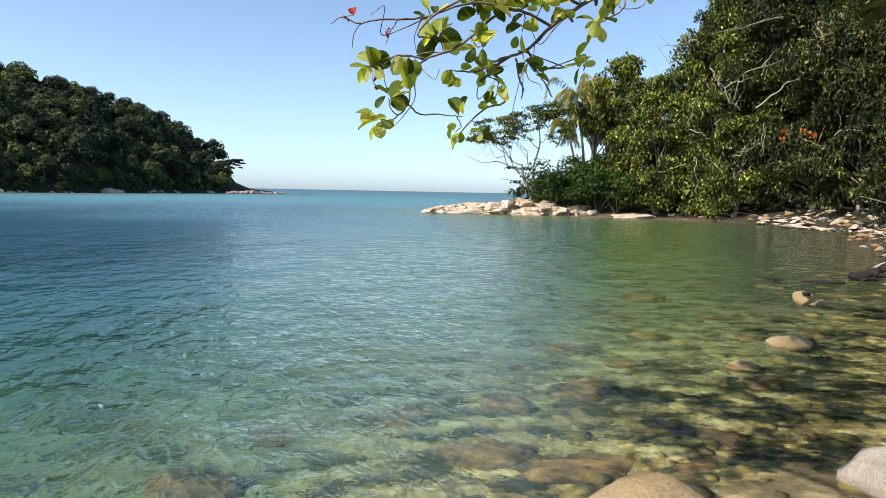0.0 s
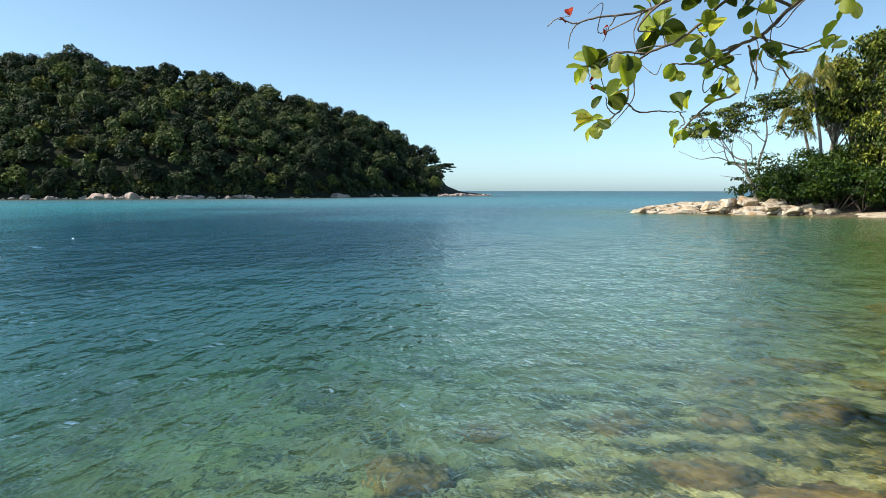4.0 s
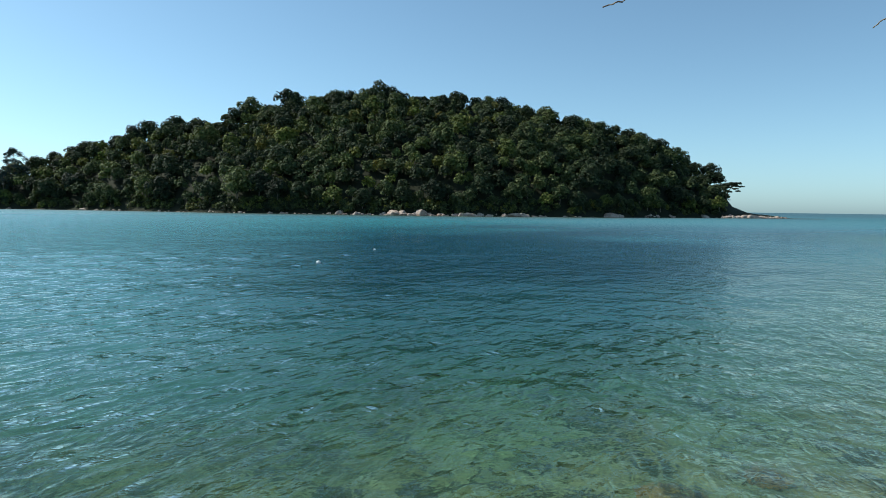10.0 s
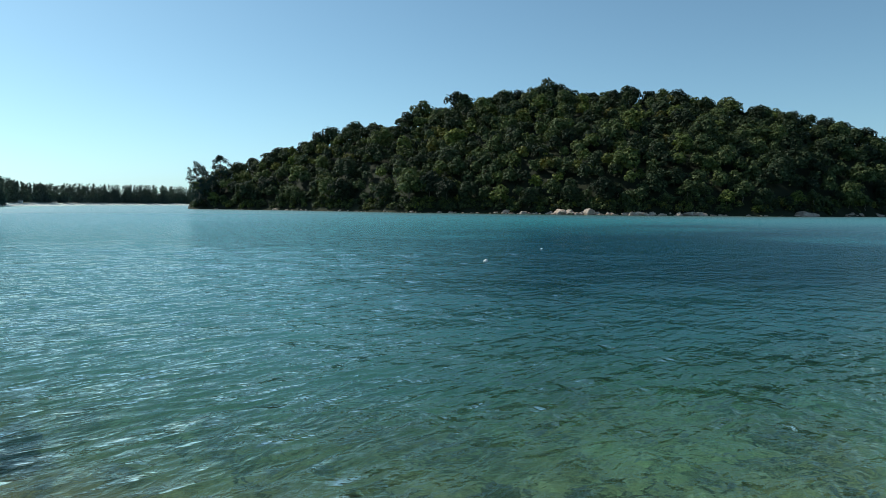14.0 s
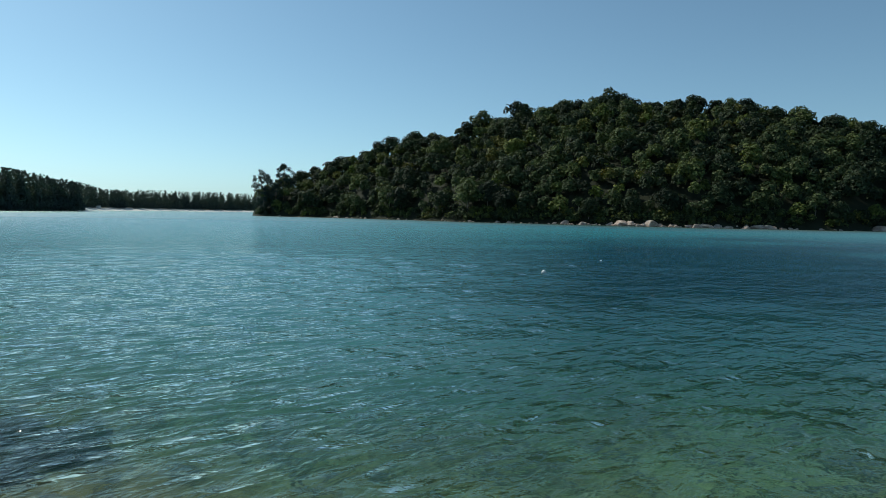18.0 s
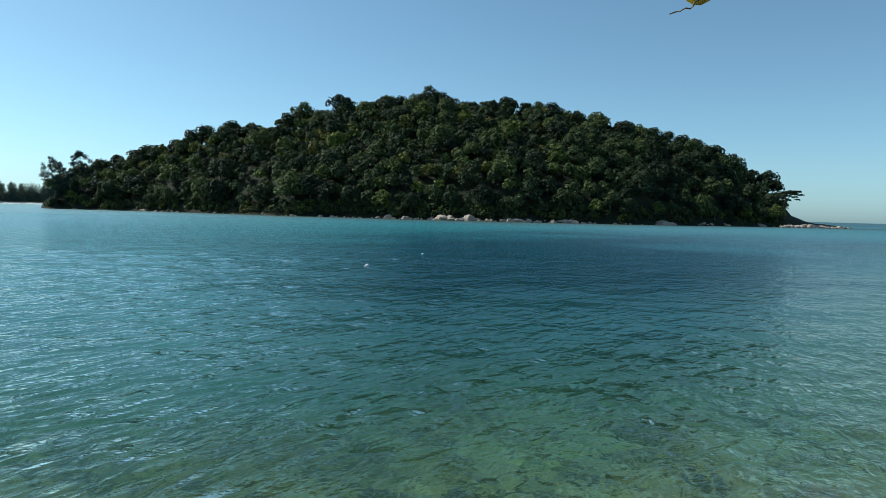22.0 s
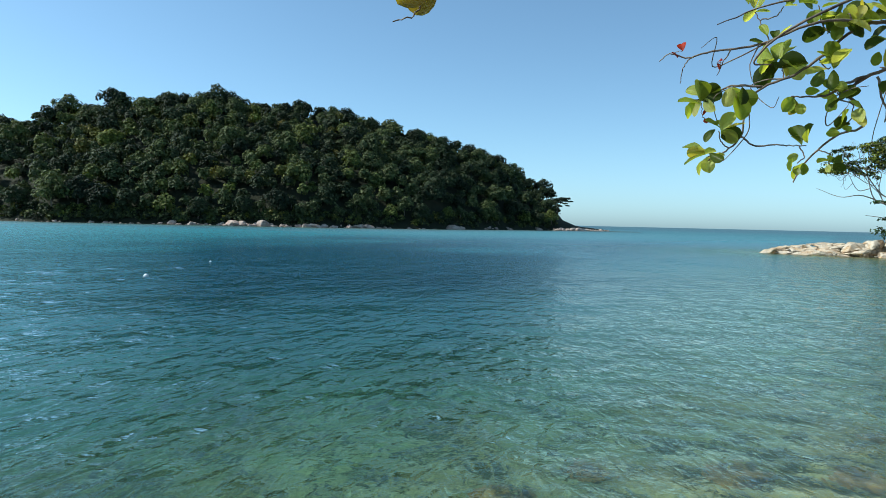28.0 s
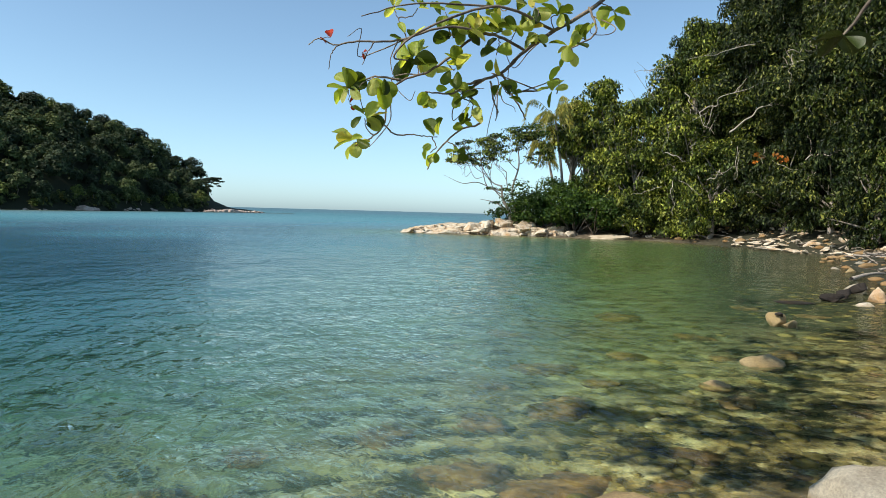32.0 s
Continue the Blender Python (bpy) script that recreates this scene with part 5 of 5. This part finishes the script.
for k in range(30):      # vines and dead twigs
    az, el, d = rng.uniform(-31, -15.5), rng.uniform(2.2, 14.5), rng.uniform(65, 70.5)
    q = np.array(az_place(az, d, 2.5 + d * math.tan(radians(el))))
    hang = rng.random() < 0.45
    end = q + (rng.normal(0, 0.35, 3) + [0, 0, -rng.uniform(1.2, 3.2)] if hang else rng.normal(0, 1.0, 3) + [rng.choice([-1.2, 1.2]), 0, 0.3])
    bare_branch(bent(q, end, rng, 0.16, 7), rng.uniform(0.022, 0.05), "thin pale vine hanging in the foliage" if hang else "dead twig in the foliage")
for az, el, d, s in ((-23.6, 4.5, 69.5, 0.8), (-25.2, 4.8, 67, 0.8)):
    q = az_place(az, d, 2.5 + d * math.tan(radians(el)))
    sp = [(q.x + (k - 1.5) * 0.35 * s, q.y, q.z + rng.normal(0, s * 0.3), s * 0.45, 1.0) for k in range(4)]
    tagged(new("withered_spray", mesh_of("withered_spray", *clump_leaves(sp, 40, 0.36, rng, 0.8, 0.35, 0.2), rust_leaf)), "spray of withered orange-brown leaves", "leaves", kind="stuff")

# driftwood on the beach
for k in range(16):
    p = edge[(k * 6 + 3) % len(edge)]
    x, y = p[0] + rng.uniform(0.2, 2.6), p[1] + rng.uniform(-0.5, 1.0)
    z = max(float(terrain(x, y)), 0.0) + 0.12
    a, ln = rng.uniform(-0.6, 0.6) + 0.3, rng.uniform(1.2, 3.6)
    pts = [(x + math.cos(a) * ln * u, y + math.sin(a) * ln * u, z + 0.10 * math.sin(u * 3 + k) + 0.12 * u) for u in (-0.5, -0.15, 0.2, 0.5)]
    line = smooth_line(pts, 5)
    tagged(new("driftwood", mesh_of("driftwood", *tube(line, np.linspace(0.11, 0.05, len(line)) * rng.uniform(0.6, 1.2), 7), bark_pale, True)), "bleached driftwood log on the beach", "driftwood", "driftwood on the beach")


for k in range(46):      # sticks washed up among the stones
    p = edge[int(rng.integers(len(edge)))]
    x, y = p[0] + rng.uniform(-0.2, 3.4), p[1] + rng.uniform(-0.6, 1.6)
    z = max(float(terrain(x, y)), 0.0) + 0.10
    a, ln = rng.uniform(0, 3.14), rng.uniform(0.5, 1.7)
    line = bent((x - math.cos(a) * ln / 2, y - math.sin(a) * ln / 2, z), (x + math.cos(a) * ln / 2, y + math.sin(a) * ln / 2, z + rng.uniform(0.05, 0.35)), rng, 0.05, 6)
    tagged(new("stick", mesh_of("stick", *tube(line, np.linspace(0.035, 0.015, 6), 6), bark_pale if k % 3 else bark_dark, True)), "thin weathered stick washed up on the stones", "driftwood", "sticks on the beach")


# ---- the sea almond branch over the water ----
def almond_leaf_mesh(name, ln, wide, cup, bend):
    """An egg-shaped leaf, broadest near its tip, folded along the rib and curled."""
    n, m = 11, 4
    verts, faces = [], []
    for k in range(n):
        u = 0.5 - 0.5 * math.cos(math.pi * k / (n - 1))
        t = 2 * u ** 1.45 - 1
        w = wide * ln * max(0.03 if u < 0.5 else 0.002, math.sqrt(max(0.0, 1 - t * t)))
        for j in range(-m, m + 1):
            s = j / m
            x, y = ln * u, w * s
            z = cup * ln * abs(s) ** 1.4 * w / ln * 1.4 - bend * ln * u * u + 0.015 * ln * math.sin(u * 17 + s * 3) * abs(s)
            verts.append((x, y, z))
    row = 2 * m + 1
    for k in range(n - 1):
        for j in range(row - 1):
            a = k * row + j
            faces.append((a, a + row, a + row + 1, a + 1))
    return mesh_of(name, verts, faces, almond_leaf, True)


leaf_kinds = [almond_leaf_mesh("leaf", 1.0, 0.31 + 0.022 * k, 0.2 + 0.1 * (k % 3), 0.06 + 0.07 * (k % 4)) for k in range(6)]
rng = np.random.default_rng(77)
branch = new("sea_almond_branch")
branch.location = (0.43, 3.20, 3.37)
base = Vector(branch.location)
bark_twig = bark_material("twig_bark", (0.30, 0.24, 0.17), (0.05, 0.038, 0.03))


wood_points = []


def twig(points, r0, r1, parent=branch, name="twig"):
    line = smooth_line([Vector(p) - base for p in points], 6)
    line = line + rng.normal(0, 0.0014, line.shape)
    if parent is branch:
        wood_points.extend(line + np.array(base))
    return child(name, mesh_of(name, *tube(line, np.linspace(r0, r1, len(line)), 7), bark_twig, True), parent)


limb = twig([(0.95, 3.15, 3.95), (0.70, 3.30, 3.58), (0.43, 3.20, 3.37), (0.29, 3.14, 3.26), (0.18, 3.12, 3.15), (0.09, 3.08, 3.11), (0.03, 3.04, 3.08), (-0.04, 2.99, 3.03), (-0.13, 2.99, 3.03)], 0.011, 0.0035, name="limb")
twig([(0.29, 3.14, 3.26), (0.14, 3.03, 3.30), (0.04, 2.99, 3.27), (-0.07, 2.96, 3.17), (-0.17, 2.93, 3.10), (-0.26, 2.93, 3.07), (-0.32, 2.93, 3.00), (-0.34, 2.95, 2.88), (-0.40, 2.92, 2.81), (-0.45, 2.89, 2.78)], 0.007, 0.003, name="limb")
twig([(0.14, 3.03, 3.30), (-0.07, 2.88, 3.29), (-0.28, 2.89, 3.23), (-0.45, 2.87, 3.22), (-0.54, 2.86, 3.20), (-0.61, 2.84, 3.22), (-0.65, 2.83, 3.19)], 0.006, 0.002)
twig([(0.09, 3.08, 3.11), (0.03, 3.07, 3.05), (0.08, 3.10, 2.99), (0.09, 3.11, 2.92), (-0.01, 3.12, 2.88), (-0.11, 3.13, 2.78), (-0.15, 3.13, 2.70)], 0.007, 0.003)
twig([(0.18, 3.12, 3.15), (0.24, 3.18, 3.09), (0.33, 3.22, 3.09), (0.41, 3.26, 3.11)], 0.006, 0.003)
twig([(0.13, 3.10, 3.11), (0.15, 3.11, 3.02), (0.17, 3.12, 2.97), (0.16, 3.13, 2.93)], 0.005, 0.0025)
twig([(0.20, 3.18, 3.11), (0.26, 3.19, 3.03), (0.31, 3.19, 2.95)], 0.005, 0.003)
twig([(-0.34, 2.95, 2.88), (-0.29, 2.96, 2.84), (-0.21, 2.96, 2.84)], 0.004, 0.003)
twig([(-0.53, 2.86, 3.20), (-0.56, 2.86, 3.16), (-0.57, 2.87, 3.10)], 0.003, 0.0015)
twig([(-0.38, 2.88, 3.22), (-0.41, 2.88, 3.17), (-0.43, 2.88, 3.12)], 0.003, 0.0015)
twig([(-0.28, 2.89, 3.23), (-0.31, 2.90, 3.16), (-0.30, 2.91, 3.09)], 0.003, 0.0015)
twig([(0.43, 3.20, 3.37), (0.15, 2.95, 3.40), (-0.15, 2.83, 3.27), (-0.29, 2.85, 3.16), (-0.23, 2.86, 3.14)], 0.007, 0.003)
twig([(0.60, 3.27, 3.50), (0.62, 3.18, 3.36), (0.50, 3.11, 3.27)], 0.006, 0.003)
twig([(-0.26, 2.93, 3.07), (-0.38, 2.92, 3.08), (-0.49, 2.90, 3.03)], 0.005, 0.003)
twig([(0.15, 2.95, 3.40), (-0.20, 2.8, 3.36), (-0.42, 2.78, 3.30)], 0.005, 0.002)



for k in range(15):      # thin twigs that run along with the limbs and break away
    wood = np.array(wood_points)
    m = int(rng.integers(8, len(wood) - 14))
    along = wood[m:m + 12:4]
    if np.linalg.norm(along[-1] - along[0]) < 0.45:
        away = rng.normal(0, 0.035, 3)
        end = along[-1] + rng.normal(0, 0.06, 3) + [0, 0, -0.03]
        child("twig", mesh_of("twig", *tube(smooth_line([along[0] - np.array(base), along[1] + away - np.array(base), along[2] + away * 1.5 - np.array(base), end - np.array(base), end + rng.normal(0, 0.03, 3) - np.array(base)], 5), np.linspace(0.0032, 0.0012, 21), 6), bark_twig, True), branch)


def stalk(to, r=0.0028):
    """A thin twig from the nearest wood to the place."""
    wood = np.array(wood_points)
    a = wood[np.argmin(np.linalg.norm(wood - np.array(to), axis=1))]
    b = np.array(to, float)
    if np.linalg.norm(b - a) > 0.012:
        twig([a, a * 0.5 + b * 0.5 + rng.normal(0, 0.012, 3), b], r, r * 0.7)


# rosettes: place across and up, leaves, length of a leaf, the way they spread and how widely
LEFT_ROSETTES = ((-0.21, 3.17, 10, 0.104, 90, 180), (-0.24, 3.24, 3, 0.076, 100, 60), (-0.48, 3.02, 7, 0.085, 80, 180), (-0.36, 3.05, 4, 0.102, -60, 70), (-0.41, 2.89, 6, 0.080, 30, 150), (-0.46, 2.79, 8, 0.082, -110, 150),
                 (-0.15, 3.03, 4, 0.075, -90, 25), (-0.10, 2.83, 3, 0.075, 105, 30), (-0.13, 2.76, 4, 0.067, -105, 60), (-0.06, 3.30, 5, 0.083, 90, 120), (-0.31, 3.39, 4, 0.074, 90, 150))
MIDDLE_ROSETTES = ((-0.03, 3.13, 7, 0.084, 150, 140), (-0.04, 3.05, 5, 0.071, 0, 180), (0.01, 3.01, 6, 0.077, 10, 170), (0.05, 2.96, 4, 0.072, -90, 60), (0.15, 3.21, 4, 0.092, -90, 120), (0.18, 3.10, 3, 0.079, -80, 70),
                   (0.22, 3.04, 2, 0.079, -15, 20), (0.01, 2.90, 3, 0.052, 0, 180), (-0.01, 2.77, 4, 0.055, 90, 150), (0.04, 3.30, 7, 0.086, 0, 180), (0.10, 3.34, 6, 0.087, 90, 150), (0.16, 3.31, 5, 0.080, 90, 120), (-0.08, 3.38, 5, 0.083, 0, 180))
RIGHT_ROSETTES = ((0.43, 3.11, 5, 0.079, 10, 180), (0.49, 3.28, 7, 0.094, -60, 150), (0.55, 3.34, 3, 0.098, 80, 40), (0.24, 3.34, 6, 0.086, 60, 150), (0.31, 3.35, 5, 0.079, -60, 120), (0.34, 3.32, 3, 0.076, -90, 90),
                  (0.15, 3.45, 6, 0.086, 0, 180), (0.31, 3.46, 6, 0.088, 0, 180), (0.00, 3.32, 5, 0.078, 120, 150), (0.72, 3.48, 6, 0.099, -80, 120), (-0.20, 3.38, 4, 0.062, 90, 120), (0.44, 3.43, 6, 0.094, 0, 180))
for x, z, count, ln, mean, spread in LEFT_ROSETTES + MIDDLE_ROSETTES + RIGHT_ROSETTES:
    y = 3.0 + 0.35 * x + rng.normal(0, 0.03)
    stalk((x, y, z))
    count += 1
    for k in range(count):
        a = radians(mean + spread * (2 * (k + rng.uniform(-0.2, 1.2)) / count - 1))
        leaf = child("leaf", leaf_kinds[int(rng.integers(6))], branch)
        d = Vector((math.cos(a), rng.uniform(-0.9, 0.9), math.sin(a) + 0.1)).normalized()
        turn = d.to_track_quat("X", "Z").to_matrix().to_4x4() @ Matrix.Rotation(rng.normal(0, 0.9), 4, "X")
        size = ln * rng.uniform(0.66, 1.12)
        foot = Vector(rng.normal(0, 0.012, 3)) + d * 0.006
        leaf.matrix_local = Matrix.Translation(Vector((x, y, z)) - base + foot) @ turn @ Matrix.Diagonal((size, size * rng.uniform(0.8, 1.1), size, 1))
tagged(branch, "leafy branch with round yellow-green leaves overhanging the water", "branch")
for (x, y, z), ln in (((-0.56, 2.846, 3.228), 0.07), ((-0.58, 2.85, 3.20), 0.05), ((-0.41, 2.88, 3.18), 0.04), ((-0.43, 2.88, 3.17), 0.035), ((-0.48, 2.885, 2.96), 0.06), ((-0.46, 2.88, 2.95), 0.05)):
    stalk((x, y, z), 0.0018)
    leaf = child("red_leaf", leaf_kinds[2].copy(), branch, "small red withering leaf")
    leaf.data.materials[0] = red_leaf
    leaf.matrix_local = Matrix.Translation(Vector((x, y, z)) - base) @ Euler((rng.uniform(-1, 1), rng.uniform(-1.2, 1.2), rng.uniform(0, 6.3))).to_matrix().to_4x4() @ Matrix.Scale(ln * 0.75, 4)

# a yellowing leaf that hangs close to the eye, its dark rib drawn out into a bent tip; and large leaves close overhead
base = Vector((-0.524, 0.869, 2.974))
hang = new("hanging_leaf")
hang.location = base
leaf_from, leaf_to = Vector((-0.543, 0.876, 2.939)), Vector((-0.581, 0.885, 2.826))
twig([(-0.45, 0.80, 3.25), (-0.50, 0.85, 3.05), leaf_from, (-0.561, 0.884, 2.886), (-0.5715, 0.883, 2.8525), (-0.5825, 0.877, 2.832), (-0.611, 0.862, 2.823)], 0.0022, 0.0011, hang, "rib")
along = (leaf_to - leaf_from).normalized()
toward = (Vector((0, 0, 2.5)) - leaf_to).normalized()
across = toward.cross(along).normalized()
turn = Matrix((along, across, along.cross(across))).transposed().to_4x4()
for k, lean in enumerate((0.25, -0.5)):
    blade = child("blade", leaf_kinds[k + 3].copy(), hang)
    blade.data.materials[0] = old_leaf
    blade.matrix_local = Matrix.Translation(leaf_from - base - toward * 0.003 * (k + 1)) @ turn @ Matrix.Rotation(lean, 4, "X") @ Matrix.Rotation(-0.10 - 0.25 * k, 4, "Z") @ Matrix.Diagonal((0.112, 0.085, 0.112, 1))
tagged(hang, "yellowing leaf with a dark bent rib hanging into view", "leaf")
base = Vector((1.25, 1.85, 3.25))
near = new("overhead_twig")
near.location = base
twig([(1.9, 1.6, 3.7), (1.25, 1.85, 3.25), (1.06, 1.91, 3.02)], 0.008, 0.004, near)
for k in range(7):
    leaf = child("leaf", leaf_kinds[k % 6].copy(), near)
    leaf.data.materials[0] = shaded_twig_leaf
    d = Vector((math.cos(k * 2.4), 0.6 * math.sin(k * 2.4), rng.uniform(-0.5, 0.2))).normalized()
    leaf.matrix_local = Matrix.Translation(Vector((1.06, 1.91, 3.02)) - base) @ d.to_track_quat("X", "Z").to_matrix().to_4x4() @ Matrix.Scale(0.08, 4)
tagged(near, "twig with broad shaded green leaves close overhead", "twig")


# ---- the tree that the branch belongs to, over the near shore ----
def overhead_tree():
    rng = np.random.default_rng(31)
    t = new("sea_almond_tree")
    home = np.array([2.4, -2.0, 0.7])
    t.location = home
    child("trunk", mesh_of("trunk", *tube(smooth_line([(0, 0, -0.6), (-0.2, 0.3, 1.5), (-0.6, 0.6, 3.2), (-0.8, 0.8, 5.0)], 6), np.linspace(0.3, 0.16, 19), 10), bark_grey, True), t)
    spots = []
    for e in ((0.95, 3.15, 3.95), (-2.2, 4.6, 6.4), (-1.2, 5.2, 6.6), (-2.2, 6.0, 6.8), (-0.2, 6.2, 6.8), (-1.4, 6.8, 7.2), (0.4, 7.2, 7.2), (-0.4, 8.6, 8.0), (1.5, 10.0, 8.4), (2.8, 11.4, 8.8), (3.0, 2.0, 7.6), (4.6, 0.5, 7.2)):
        e = np.array(e) - home - (np.array([1.5, 0.8, 0.0]) if e[2] > 5 else 0.0)
        line = smooth_line([(-0.55, 0.55, 2.9), (-0.55 + e[0] * 0.3, e[1] * 0.35, 2.4 + e[2] * 0.5), e], 6)
        child("limb", mesh_of("limb", *tube(line, np.linspace(0.11, 0.014, len(line)), 7), bark_grey, True), t)
        if e[2] > 4:
            spots += [(e[0] + rng.normal(0, 0.8), e[1] + rng.normal(0, 0.6), e[2] + rng.normal(0, 0.25), rng.uniform(0.3, 0.6), 0.5) for _ in range(6)]
    # clumps added out of view to shade the overhead twig
    spots += [(0.19 - home[0], 1.45 - home[1], 4.3 - home[2], 0.38, 0.5), (0.0 - home[0], 1.3 - home[1], 4.6 - home[2], 0.34, 0.5)]
    child("crown", mesh_of("crown", *clump_leaves(spots, 80, 0.28, rng, 0.1, 0.36, 0.1), shore_leaf), t)
    return tagged(t, "spreading sea almond tree on the near shore", "tree")


overhead_tree()


# ---- mooring buoys ----
foam = Nodes("white_foam")
foam_mat = foam.done(foam.ramp(foam.noise(14, 4), [(0.3, (0.62, 0.62, 0.60)), (0.6, (0.8, 0.8, 0.78))]), 0.6)


def buoy(x, y, r, label):
    b = new("mooring_buoy")
    b.location = (x, y, 0.0)
    prof = [(0.0, -0.55), (0.6, -0.45), (0.95, -0.1), (1.0, 0.2), (0.8, 0.62), (0.4, 0.85), (0.16, 0.95), (0.14, 1.15), (0.0, 1.18)]
    k, seg = len(prof), 16
    v = [(r * p * math.cos(a * 2 * math.pi / seg), r * p * math.sin(a * 2 * math.pi / seg), r * h) for p, h in prof for a in range(seg)]
    f = [(i * seg + a, i * seg + (a + 1) % seg, (i + 1) * seg + (a + 1) % seg, (i + 1) * seg + a) for i in range(k - 1) for a in range(seg)]
    child("float", mesh_of("float", v, f, foam_mat, True), b)
    ring = [(0.12 * r * math.cos(a), 0, r * (1.25 + 0.12 * math.sin(a))) for a in np.linspace(0, 6.2, 10)]
    child("ring", mesh_of("ring", *tube(ring, np.full(10, 0.03 * r), 5), bark_dark, True), b)
    return tagged(b, label, "buoy", "mooring buoys")


buoy(-24.2, 16.85, 0.115, "small white mooring buoy afloat")
buoy(-29.9, 24.8, 0.065, "smaller white buoy low in the water")
